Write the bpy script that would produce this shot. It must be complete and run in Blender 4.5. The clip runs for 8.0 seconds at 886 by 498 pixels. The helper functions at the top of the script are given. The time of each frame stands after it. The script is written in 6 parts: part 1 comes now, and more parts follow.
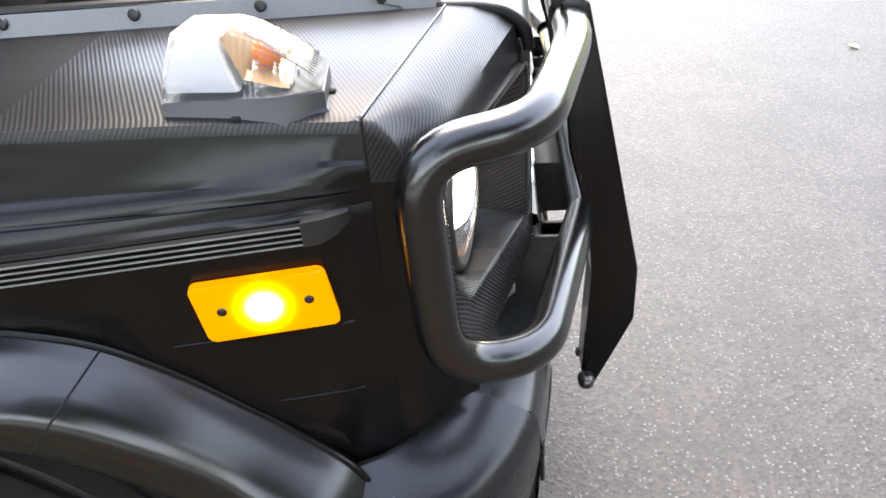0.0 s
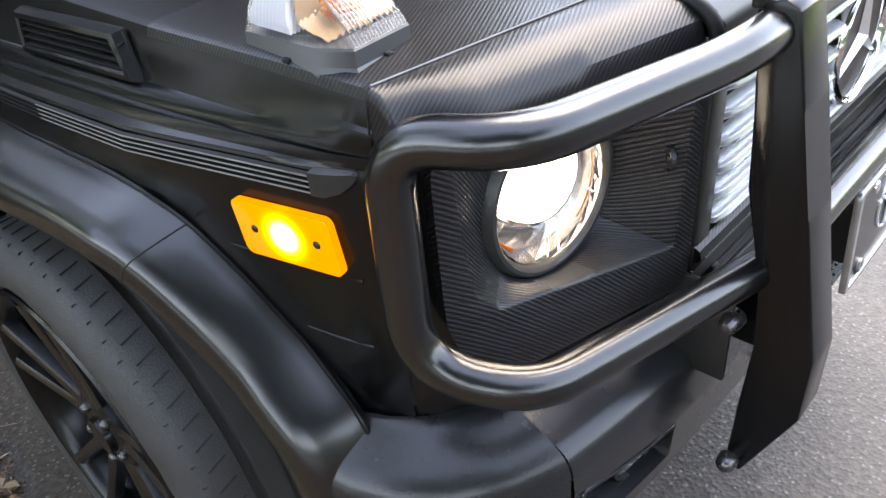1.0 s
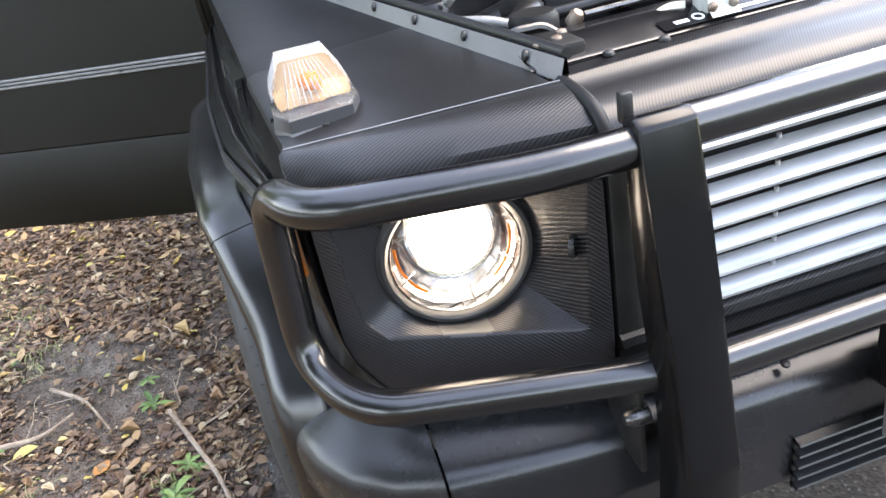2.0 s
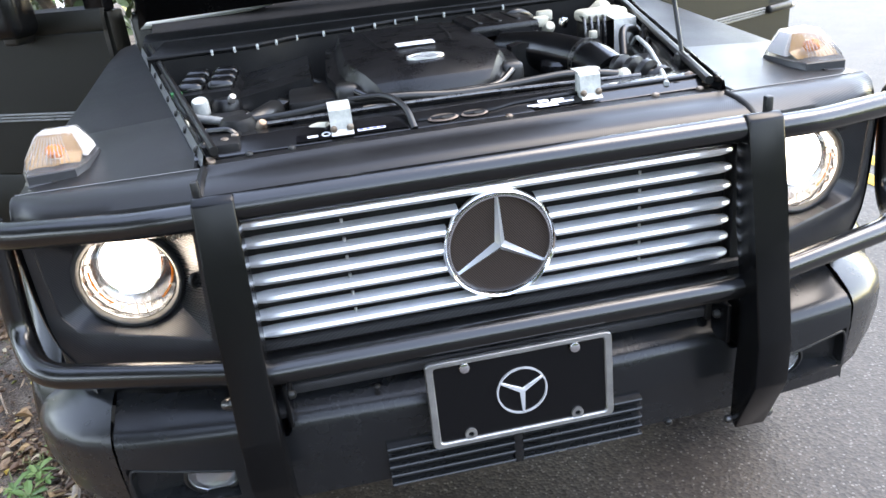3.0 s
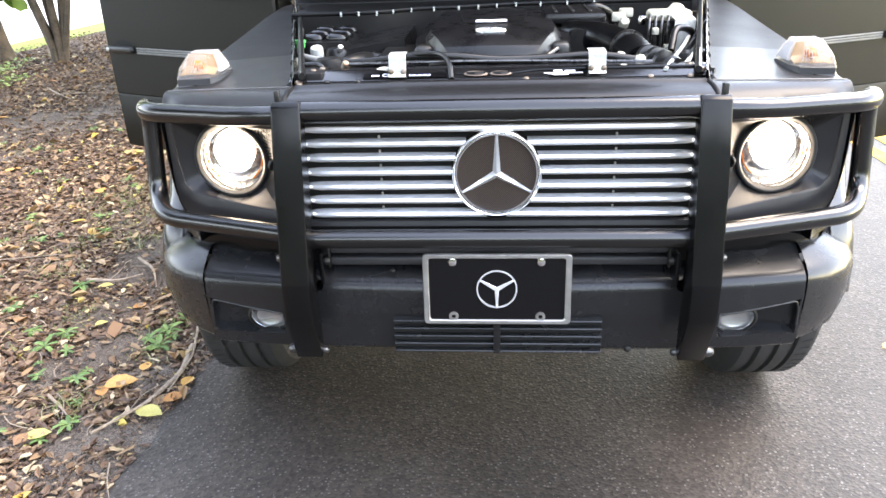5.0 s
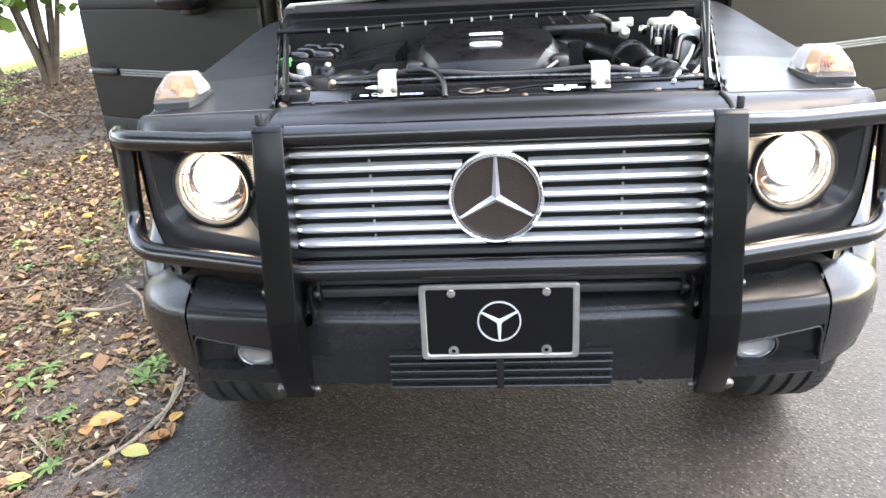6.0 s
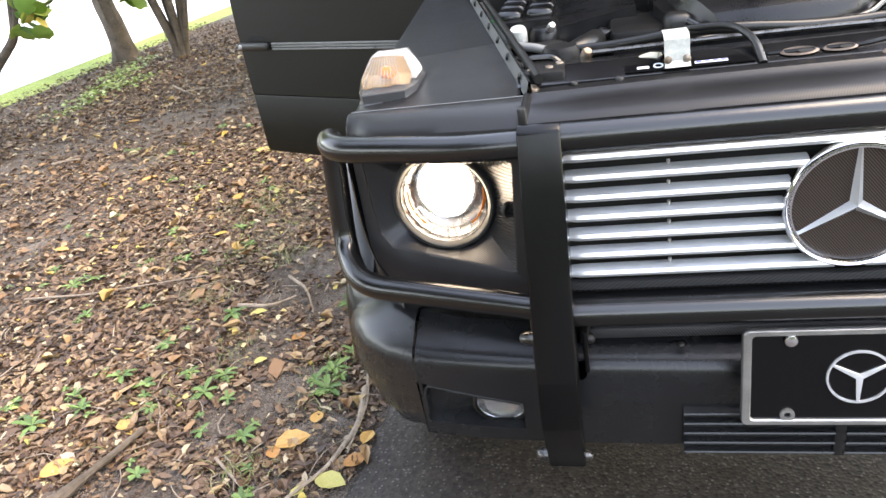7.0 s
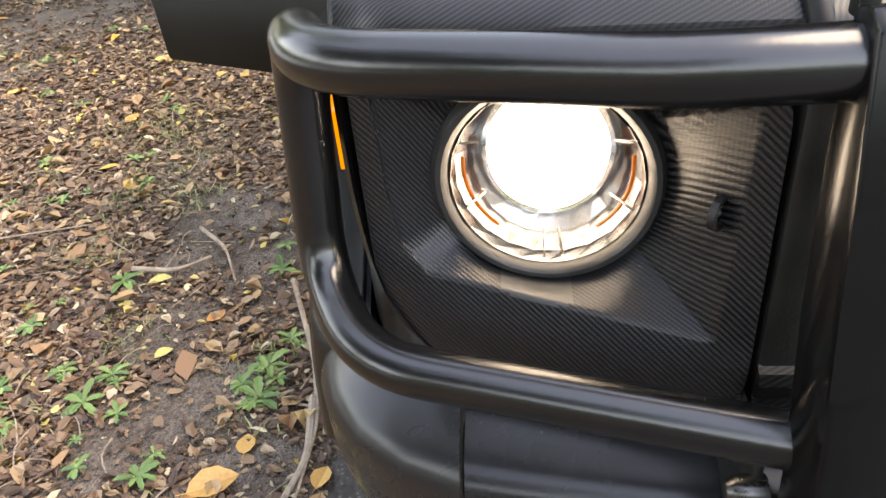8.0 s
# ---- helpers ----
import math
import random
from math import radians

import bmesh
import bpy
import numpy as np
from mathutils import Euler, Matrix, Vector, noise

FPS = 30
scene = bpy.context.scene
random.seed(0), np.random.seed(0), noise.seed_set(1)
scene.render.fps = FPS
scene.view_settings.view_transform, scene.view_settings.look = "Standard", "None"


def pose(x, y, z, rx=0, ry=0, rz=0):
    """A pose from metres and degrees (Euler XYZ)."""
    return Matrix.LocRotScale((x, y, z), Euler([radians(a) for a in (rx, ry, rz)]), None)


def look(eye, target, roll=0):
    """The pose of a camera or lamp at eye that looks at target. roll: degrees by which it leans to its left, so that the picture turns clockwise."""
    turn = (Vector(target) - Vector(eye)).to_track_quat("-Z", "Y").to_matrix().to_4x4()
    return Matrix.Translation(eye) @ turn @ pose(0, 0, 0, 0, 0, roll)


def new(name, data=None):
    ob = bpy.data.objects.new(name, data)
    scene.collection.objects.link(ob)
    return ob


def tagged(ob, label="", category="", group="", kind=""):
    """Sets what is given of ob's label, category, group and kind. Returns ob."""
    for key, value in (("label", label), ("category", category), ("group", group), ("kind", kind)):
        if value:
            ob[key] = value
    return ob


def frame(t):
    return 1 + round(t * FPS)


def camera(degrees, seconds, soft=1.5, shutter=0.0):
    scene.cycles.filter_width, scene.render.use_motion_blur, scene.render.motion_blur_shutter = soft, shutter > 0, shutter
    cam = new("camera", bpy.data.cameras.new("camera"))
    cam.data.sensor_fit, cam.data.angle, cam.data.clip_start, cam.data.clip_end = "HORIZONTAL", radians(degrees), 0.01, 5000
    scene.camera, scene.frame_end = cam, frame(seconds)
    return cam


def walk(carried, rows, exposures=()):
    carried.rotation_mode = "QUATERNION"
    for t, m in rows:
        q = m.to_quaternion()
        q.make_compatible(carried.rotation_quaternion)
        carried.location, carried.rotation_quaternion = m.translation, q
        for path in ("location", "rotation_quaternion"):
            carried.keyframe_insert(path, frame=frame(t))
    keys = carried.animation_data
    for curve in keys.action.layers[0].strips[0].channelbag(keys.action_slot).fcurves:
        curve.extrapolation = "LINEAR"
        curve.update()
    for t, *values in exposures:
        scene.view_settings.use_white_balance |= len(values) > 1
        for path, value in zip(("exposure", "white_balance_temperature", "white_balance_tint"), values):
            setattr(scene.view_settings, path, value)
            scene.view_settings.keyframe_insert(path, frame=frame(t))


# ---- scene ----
cam = camera(61.6, 8.0)
PATH = [
    (0, (-1.321, 0.022, 1.304), (0.373, 0.208, 0.258), -5.1),
    (0.5, (-1.258, -0.168, 1.317), (0.3, 0.549, 0.288), -1.1),
    (0.8, (-1.205, -0.256, 1.313), (0.144, 0.758, 0.24), -3.8),
    (1, (-1.117, -0.292, 1.295), (0.046, 0.905, 0.193), -6.1),
    (1.2, (-1.026, -0.338, 1.299), (-0.057, 1.001, 0.173), -4.3),
    (2.3, (-0.607, -0.738, 1.365), (-0.454, 1.041, 0.464), -10.1),
    (2.5, (-0.482, -0.804, 1.376), (-0.396, 0.987, 0.49), -7.5),
    (3, (-0.258, -1.102, 1.425), (0.011, 0.706, 0.612), -6.1),
    (3.5, (-0.168, -1.238, 1.448), (-0.129, 0.585, 0.626), -7.2),
    (4, (-0.028, -1.372, 1.423), (-0.113, 0.461, 0.629), 1.0),
    (4.5, (-0.006, -1.518, 1.414), (-0.144, 0.313, 0.621), 0.0),
    (4.7, (-0.002, -1.532, 1.411), (-0.164, 0.295, 0.614), -1.7),
    (5.8, (0.0, -1.494, 1.406), (-0.102, 0.352, 0.638), -1.4),
    (6, (-0.006, -1.416, 1.4), (-0.144, 0.428, 0.636), -3.1),
    (6.5, (-0.162, -1.244, 1.397), (-0.635, 0.535, 0.616), -6.1),
    (7, (-0.336, -1.046, 1.4), (-0.778, 0.705, 0.539), -9.3),
    (7.5, (-0.471, -0.734, 1.316), (-0.756, 1.001, 0.365), -7.0),
    (8, (-0.62, -0.435, 1.208), (-0.85, 1.235, 0.132), -5.9),
]

EXPOSURES = [(0.0, 2.63, 11000, 20), (0.5, 2.49, 10800, 20), (1.2, 2.62, 10300, 20), (2.3, 2.84, 10400, 20), (3.0, 2.4, 9600, 18), (3.5, 2.45, 9700, 18), (4.5, 2.78, 10600, 20), (6.0, 2.84, 10900, 20), (7.0, 2.53, 11700, 20), (8.0, 2.43, 12600, 21)]
walk(cam, [(t, look(eye, target, roll)) for t, eye, target, roll in PATH], EXPOSURES)

# ---- light ----
world = bpy.data.worlds.new("world")
scene.world = world
world.use_nodes = True
wn = world.node_tree.nodes
sky = wn.new("ShaderNodeTexSky")
sky.sky_type = "NISHITA"
sky.sun_disc = False
sky.sun_elevation, sky.sun_rotation = radians(59), radians(83)
sky.dust_density = 0.1
world.node_tree.links.new(sky.outputs[0], wn["Background"].inputs[0])
wn["Background"].inputs[1].default_value = 0.36
sun_data = bpy.data.lights.new("sun", "SUN")
sun_data.energy, sun_data.angle, sun_data.color = 1.0, radians(38), (0.85, 0.93, 1.0)
sun = new("sun", sun_data)
sun.matrix_world = look((3.3, 0.4, 5.6), (0, 0, 0))


# ---- materials ----
def mat(name, color, rough=0.5, metal=0.0, coat=0.0, spec=0.5):
    m = bpy.data.materials.new(name)
    m.use_nodes = True
    b = m.node_tree.nodes["Principled BSDF"]
    b.inputs["Base Color"].default_value = (*color, 1)
    b.inputs["Roughness"].default_value = rough
    b.inputs["Metallic"].default_value = metal
    b.inputs["Coat Weight"].default_value = coat
    b.inputs["Coat Roughness"].default_value = 0.1
    b.inputs["Specular IOR Level"].default_value = spec
    return m


def bsdf(m):
    return m.node_tree.nodes["Principled BSDF"]


def node(m, kind, **values):
    n = m.node_tree.nodes.new(kind)
    for k, v in values.items():
        n.inputs[k].default_value = v
    return n


def link(m, a, b):
    m.node_tree.links.new(a, b)


def coords(m):
    return node(m, "ShaderNodeTexCoord").outputs["Object"]


def ramp(m, fac, stops):
    r = node(m, "ShaderNodeValToRGB")
    el = r.color_ramp.elements
    while len(el) < len(stops):
        el.new(0.5)
    for e, (p, c) in zip(el, stops):
        e.position, e.color = p, (*c, 1)
    link(m, fac, r.inputs[0])
    return r.outputs[0]


def wear(m, c0, c1, scale, rough0, rough1, bump=0.0, fine=400.0):
    """Two scales of variation in colour, gloss and relief."""
    co = coords(m)
    big = node(m, "ShaderNodeTexNoise", Scale=scale, Detail=6.0)
    small = node(m, "ShaderNodeTexNoise", Scale=fine, Detail=3.0)
    link(m, co, big.inputs["Vector"])
    link(m, co, small.inputs["Vector"])
    mix = node(m, "ShaderNodeMath")
    mix.operation = "MULTIPLY_ADD"
    mix.inputs[1].default_value = 0.35
    link(m, small.outputs[0], mix.inputs[0])
    sc = node(m, "ShaderNodeMath")
    sc.operation = "MULTIPLY"
    sc.inputs[1].default_value = 0.65
    link(m, big.outputs[0], sc.inputs[0])
    link(m, sc.outputs[0], mix.inputs[2])
    link(m, ramp(m, mix.outputs[0], [(0.3, c0), (0.7, c1)]), bsdf(m).inputs["Base Color"])
    rr = node(m, "ShaderNodeMapRange")
    rr.inputs["From Min"].default_value, rr.inputs["From Max"].default_value = 0.3, 0.7
    rr.inputs["To Min"].default_value, rr.inputs["To Max"].default_value = rough0, rough1
    link(m, mix.outputs[0], rr.inputs[0])
    link(m, rr.outputs[0], bsdf(m).inputs["Roughness"])
    if bump:
        b = node(m, "ShaderNodeBump", Strength=bump, Distance=0.002)
        link(m, small.outputs[0], b.inputs["Height"])
        link(m, b.outputs[0], bsdf(m).inputs["Normal"])
    return m


def carbon(name, period, dark, light, rough, wy=0.8, wz=0.8, bump=0.3, wx=1.0):
    """Twill-woven carbon film: diagonal ribs crossed by tows."""
    m = mat(name, dark, rough, 0.0, 0.05, 0.29)
    sep = node(m, "ShaderNodeSeparateXYZ")
    link(m, coords(m), sep.inputs[0])

    def op(kind, a, b):
        n = node(m, "ShaderNodeMath")
        n.operation = kind
        for i, v in enumerate((a, b)):
            if isinstance(v, (int, float)):
                n.inputs[i].default_value = v
            else:
                link(m, v, n.inputs[i])
        return n.outputs[0]
    yz = op("ADD", op("MULTIPLY", sep.outputs[1], wy), op("MULTIPLY", sep.outputs[2], wz))
    diag = op("SINE", op("MULTIPLY", op("ADD", op("MULTIPLY", sep.outputs[0], wx), yz), 2 * math.pi / period), 0)
    tow = op("SINE", op("MULTIPLY", sep.outputs[0], 4 * math.pi / period), 0)
    rib = op("ADD", op("MULTIPLY", diag, 0.42), op("MULTIPLY", tow, 0.08))
    rib = op("ADD", rib, 0.5)
    big = node(m, "ShaderNodeTexNoise", Scale=9.0, Detail=4.0)
    link(m, coords(m), big.inputs["Vector"])
    link(m, ramp(m, rib, [(0.15, dark), (0.85, light)]), bsdf(m).inputs["Base Color"])
    rr = op("ADD", op("MULTIPLY", rib, -0.12), op("ADD", op("MULTIPLY", big.outputs[0], 0.12), rough))
    link(m, rr, bsdf(m).inputs["Roughness"])
    b = node(m, "ShaderNodeBump", Strength=bump, Distance=0.0012)
    link(m, rib, b.inputs["Height"])
    link(m, b.outputs[0], bsdf(m).inputs["Normal"])
    return m


CARBON = carbon("carbon_film", 0.0044, (0.002, 0.002, 0.0022), (0.017, 0.017, 0.0175), 0.36, 0.9, 0.6, 0.16, -0.5)
CARBON_PANEL = carbon("carbon_film_panel", 0.0036, (0.003, 0.003, 0.0033), (0.014, 0.014, 0.0148), 0.36, -0.7, 0.5, 0.055, 1.0)
CARBON_FACE = carbon("carbon_film_upright", 0.0046, (0.002, 0.002, 0.0025), (0.030, 0.030, 0.032), 0.30, 0.8, 0.8, 0.20)
FLARE = wear(mat("flare_plastic", (0.012,) * 3, spec=0.62), (0.003, 0.003, 0.0032), (0.006, 0.006, 0.0063), 7, 0.21, 0.26, 0.0, 40)
BEZEL = wear(mat("lamp_bezel_plastic", (0.012,) * 3, spec=0.4), (0.022, 0.0225, 0.0222), (0.032, 0.0325, 0.0322), 20, 0.32, 0.40, 0.0, 60)
SATIN = wear(mat("satin_black_paint", (0.012,) * 3, spec=0.24), (0.0020, 0.0020, 0.0022), (0.0045, 0.0045, 0.0047), 6, 0.20, 0.28, 0.02, 160)
MATTE = wear(mat("matte_black_paint", (0.012,) * 3, spec=0.2), (0.0035, 0.0035, 0.0038), (0.0075, 0.0075, 0.008), 6, 0.42, 0.52, 0.05, 160)
TUBE = wear(mat("semi_gloss_black_tube", (0.012,) * 3, spec=0.7), (0.002, 0.002, 0.0022), (0.004, 0.004, 0.0042), 10, 0.19, 0.27, 0.05, 120)
BUMPER = wear(mat("grey_black_bumper_paint", (0.03,) * 3, spec=0.42), (0.008, 0.0083, 0.009), (0.014, 0.0144, 0.0152), 5, 0.24, 0.29, 0.0, 30)
# olive tint in the black stands for foliage reflected in the door
DOORMAT = wear(mat("foliage_tinted_satin_black", (0.03,) * 3, spec=0.2), (0.0055, 0.0056, 0.0040), (0.009, 0.0087, 0.0067), 4, 0.42, 0.52, 0.04)
PLASTIC = wear(mat("black_plastic", (0.015,) * 3), (0.005, 0.005, 0.005), (0.012, 0.012, 0.0115), 25, 0.35, 0.55, 0.2)
TANKGLOSS = wear(mat("glossy_tank_plastic", (0.02,) * 3), (0.004, 0.004, 0.0045), (0.009, 0.009, 0.0095), 12, 0.15, 0.25, 0.02)
ENGINE = wear(mat("dusty_engine_plastic", (0.02,) * 3, spec=0.35), (0.003, 0.003, 0.0036), (0.009, 0.009, 0.0095), 12, 0.2, 0.4, 0.15)
RUBBER = wear(mat("tyre_rubber", (0.02,) * 3), (0.018, 0.018, 0.0175), (0.034, 0.033, 0.032), 20, 0.5, 0.7, 0.4)
SIPE = mat("dark_tread_cut", (0.014, 0.014, 0.014), 0.8)
HOSE = mat("hose_rubber", (0.009, 0.009, 0.009), 0.34, spec=0.4)
BAYBLACK = wear(mat("dull_bay_black", (0.006,) * 3, spec=0.2), (0.003, 0.003, 0.0033), (0.008, 0.0078, 0.0076), 14, 0.45, 0.6, 0.1, 90)
SEALGREY = wear(mat("pale_seal_rubber", (0.3,) * 3), (0.26, 0.28, 0.27), (0.38, 0.40, 0.385), 12, 0.35, 0.5)
# near-black that stands for the shade in gaps, recesses and openings
SHADOWGAP = mat("gap_shade_black", (0.004, 0.004, 0.004), 0.9)
REFLECT = mat("bright_reflector", (0.46, 0.463, 0.467), 0.26, 1.0)
CHROME = wear(mat("chrome", (0.8,) * 3, 0.1, 1.0), (0.72, 0.73, 0.75), (0.82, 0.82, 0.83), 30, 0.06, 0.14)
SILVER = wear(mat("silver_slat_paint", (0.7,) * 3, 0.25, 0.6), (0.70, 0.71, 0.73), (0.80, 0.81, 0.83), 18, 0.13, 0.20)
STEEL = wear(mat("brushed_plate_frame", (0.4,) * 3, 0.4, 0.9), (0.30, 0.30, 0.29), (0.45, 0.44, 0.43), 40, 0.35, 0.5, 0.2)
# pale grey holds the sky reflection of the wing lip
LIP = wear(mat("wing_lip_sheen_grey", (0.2,) * 3), (0.10, 0.103, 0.107), (0.16, 0.164, 0.168), 12, 0.25, 0.4)
GREY = mat("dark_grey_lamp_base", (0.03, 0.031, 0.033), 0.4)
DARKSTEEL = wear(mat("dark_steel", (0.1,) * 3, 0.3, 0.9), (0.05, 0.05, 0.052), (0.16, 0.155, 0.15), 80, 0.2, 0.4)
PLATE = mat("plate_black", (0.003, 0.003, 0.0035), 0.22, spec=0.3)
CLIPWHITE = wear(mat("translucent_white_plastic", (0.2,) * 3), (0.28, 0.29, 0.275), (0.50, 0.51, 0.48), 60, 0.25, 0.45, 0.2, 200)
CREAM = wear(mat("cream_plastic", (0.5, 0.47, 0.4), 0.5), (0.36, 0.34, 0.27), (0.52, 0.5, 0.42), 30, 0.35, 0.5)
RUST = wear(mat("bare_metal", (0.3,) * 3, 0.5, 0.8), (0.12, 0.07, 0.045), (0.30, 0.26, 0.22), 60, 0.4, 0.6)
GREEN = mat("green_clip", (0.03, 0.45, 0.12), 0.4)
STICKER = mat("white_sticker", (0.7, 0.72, 0.78), 0.4)
BLUEINK = mat("blue_ink", (0.05, 0.08, 0.4), 0.4)
INTAKEMESH = carbon("intake_mesh", 0.005, (0.008, 0.008, 0.009), (0.060, 0.060, 0.062), 0.4, 0.8, 0.8, 0.3)
MESHED = carbon("badge_mesh", 0.004, (0.010, 0.006, 0.0045), (0.058, 0.037, 0.028), 0.7)

SILVERSTRIP = wear(mat("grey_rubber_strip", (0.1,) * 3), (0.11, 0.112, 0.108), (0.22, 0.22, 0.21), 30, 0.25, 0.4, 0.1)


def leaf_green(name):
    """Dark mixed foliage."""
    m = wear(mat(name, (0.05, 0.08, 0.03), 0.8), (0.014, 0.022, 0.009), (0.055, 0.08, 0.028), 1.6, 0.7, 0.9, 0.6, 9.0)
    return m


def glass(name, color, rough=0.02):
    m = mat(name, color, rough)
    bsdf(m).inputs["Transmission Weight"].default_value = 1.0
    bsdf(m).inputs["IOR"].default_value = 1.3
    return m


LENS = glass("clear_lens", (1, 1, 1))
RIBBED = glass("ribbed_clear_plastic", (0.93, 0.94, 0.95), 0.04)
bsdf(RIBBED).inputs["Transmission Weight"].default_value = 0.98
_w = node(RIBBED, "ShaderNodeTexWave", Scale=75.0)
_w.bands_direction = "X"
link(RIBBED, coords(RIBBED), _w.inputs["Vector"])
_b = node(RIBBED, "ShaderNodeBump", Strength=0.32, Distance=0.002)
_v = node(RIBBED, "ShaderNodeTexWave", Scale=60.0)
_v.bands_direction = "Y"
link(RIBBED, coords(RIBBED), _v.inputs["Vector"])
_s = node(RIBBED, "ShaderNodeMath")
link(RIBBED, _w.outputs[0], _s.inputs[0])
link(RIBBED, _v.outputs[0], _s.inputs[1])
link(RIBBED, _s.outputs[0], _b.inputs["Height"])
link(RIBBED, _b.outputs[0], bsdf(RIBBED).inputs["Normal"])
HOUSING = mat("white_lamp_housing", (0.52, 0.52, 0.53), 0.3)
COPPER = wear(mat("worn_copper_metal", (0.4,) * 3, 0.45, 0.5), (0.06, 0.04, 0.03), (0.17, 0.125, 0.10), 70, 0.35, 0.55)
HEDGE = leaf_green("distant_foliage")
# tan tint stands for the amber bulb's reflection inside the lamp
LAMPTAN = mat("amber_reflection_panel", (0.25, 0.155, 0.075), 0.35, 0.0)
FOGIN = mat("fog_lamp_silver", (0.40, 0.405, 0.41), 0.2, 0.8)
# amber bulb colour, also used for the drawn reflections in the headlamp bowl
AMBERBULB_GLINT = mat("amber_bulb", (0.65, 0.15, 0.015), 0.2)


def glow(name, color, strength):
    m = mat(name, color, 0.3)
    bsdf(m).inputs["Emission Color"].default_value = (*color, 1)
    bsdf(m).inputs["Emission Strength"].default_value = strength
    return m


BULB = glow("headlamp_glow", (0.90, 0.95, 1.0), 2.3)


def lit_amber(name, y, z):
    """Amber lens that glows round its bulb."""
    m = mat(name, (0.2, 0.05, 0.002), 0.15)
    sep = node(m, "ShaderNodeSeparateXYZ")
    link(m, coords(m), sep.inputs[0])
    com = node(m, "ShaderNodeCombineXYZ")
    link(m, sep.outputs[1], com.inputs[0])
    link(m, sep.outputs[2], com.inputs[1])
    d = node(m, "ShaderNodeVectorMath")
    d.operation = "DISTANCE"
    link(m, com.outputs[0], d.inputs[0])
    d.inputs[1].default_value = (y, z, 0)
    fall = node(m, "ShaderNodeMapRange")
    fall.interpolation_type = "SMOOTHERSTEP"
    fall.inputs["From Min"].default_value, fall.inputs["From Max"].default_value = 0.006, 0.040
    fall.inputs["To Min"].default_value, fall.inputs["To Max"].default_value = 1.0, 0.0
    link(m, d.outputs["Value"], fall.inputs[0])
    col = ramp(m, fall.outputs[0], [(0.0, (1.0, 0.33, 0.001)), (0.45, (1.0, 0.42, 0.004)), (0.8, (1.0, 0.72, 0.06)), (1.0, (1.0, 0.88, 0.45))])
    link(m, col, bsdf(m).inputs["Emission Color"])
    pw = node(m, "ShaderNodeMath")
    pw.operation = "POWER"
    pw.inputs[1].default_value = 2.2
    link(m, fall.outputs[0], pw.inputs[0])
    st = node(m, "ShaderNodeMath")
    st.operation = "MULTIPLY_ADD"
    st.inputs[1].default_value, st.inputs[2].default_value = 1.6, 0.235
    link(m, pw.outputs[0], st.inputs[0])
    link(m, st.outputs[0], bsdf(m).inputs["Emission Strength"])
    return m


MARKER = lit_amber("lit_amber_lens", 0.240, 0.932)


def ground_mat(name, stops, scale, fine, bump, rough=0.9, dist=0.01, grain=0.55):
    m = mat(name, stops[0][1], rough, spec=0.3)
    co = coords(m)
    a = node(m, "ShaderNodeTexNoise", Scale=scale, Detail=8.0, Roughness=0.65)
    v = node(m, "ShaderNodeTexVoronoi", Scale=fine)
    link(m, co, a.inputs["Vector"])
    link(m, co, v.inputs["Vector"])
    mx = node(m, "ShaderNodeMix")
    mx.data_type = "RGBA"
    mx.blend_type = "OVERLAY"
    mx.inputs[0].default_value = grain
    link(m, ramp(m, a.outputs[0], stops), mx.inputs[6])
    bw = node(m, "ShaderNodeRGBToBW")
    link(m, v.outputs["Color"], bw.inputs[0])
    link(m, bw.outputs[0], mx.inputs[7])
    link(m, mx.outputs[2], bsdf(m).inputs["Base Color"])
    b = node(m, "ShaderNodeBump", Strength=bump, Distance=dist)
    link(m, v.outputs["Distance"], b.inputs["Height"])
    link(m, b.outputs[0], bsdf(m).inputs["Normal"])
    return m


ASPHALT = ground_mat("asphalt", [(0.35, (0.024, 0.0182, 0.0152)), (0.65, (0.041, 0.0325, 0.0277))], 2.5, 105, 0.30, 0.58, 0.004, 0.70)
bsdf(ASPHALT).inputs["Specular IOR Level"].default_value = 0.45


def add_chips(m, scale, limit, color):
    """Scattered pale stone chips over a ground material."""
    v = node(m, "ShaderNodeTexVoronoi", Scale=scale)
    link(m, coords(m), v.inputs["Vector"])
    th = node(m, "ShaderNodeMath")
    th.operation = "LESS_THAN"
    th.inputs[1].default_value = limit
    link(m, v.outputs["Distance"], th.inputs[0])
    sel = node(m, "ShaderNodeMath")
    sel.operation = "GREATER_THAN"
    sel.inputs[1].default_value = 0.6
    bw = node(m, "ShaderNodeRGBToBW")
    link(m, v.outputs["Color"], bw.inputs[0])
    link(m, bw.outputs[0], sel.inputs[0])
    both = node(m, "ShaderNodeMath")
    both.operation = "MULTIPLY"
    link(m, th.outputs[0], both.inputs[0])
    link(m, sel.outputs[0], both.inputs[1])
    old = bsdf(m).inputs["Base Color"].links[0].from_socket
    mx = node(m, "ShaderNodeMix")
    mx.data_type = "RGBA"
    mx.inputs[7].default_value = (*color, 1)
    link(m, both.outputs[0], mx.inputs[0])
    link(m, old, mx.inputs[6])
    link(m, mx.outputs[2], bsdf(m).inputs["Base Color"])


add_chips(ASPHALT, 85, 0.30, (0.10, 0.092, 0.084))
add_chips(ASPHALT, 14, 0.03, (0.26, 0.25, 0.23))
SOIL = ground_mat("dark_soil", [(0.3, (0.070, 0.052, 0.041)), (0.52, (0.142, 0.113, 0.094)), (0.75, (0.22, 0.188, 0.163))], 3.4, 170, 0.8, 0.95)
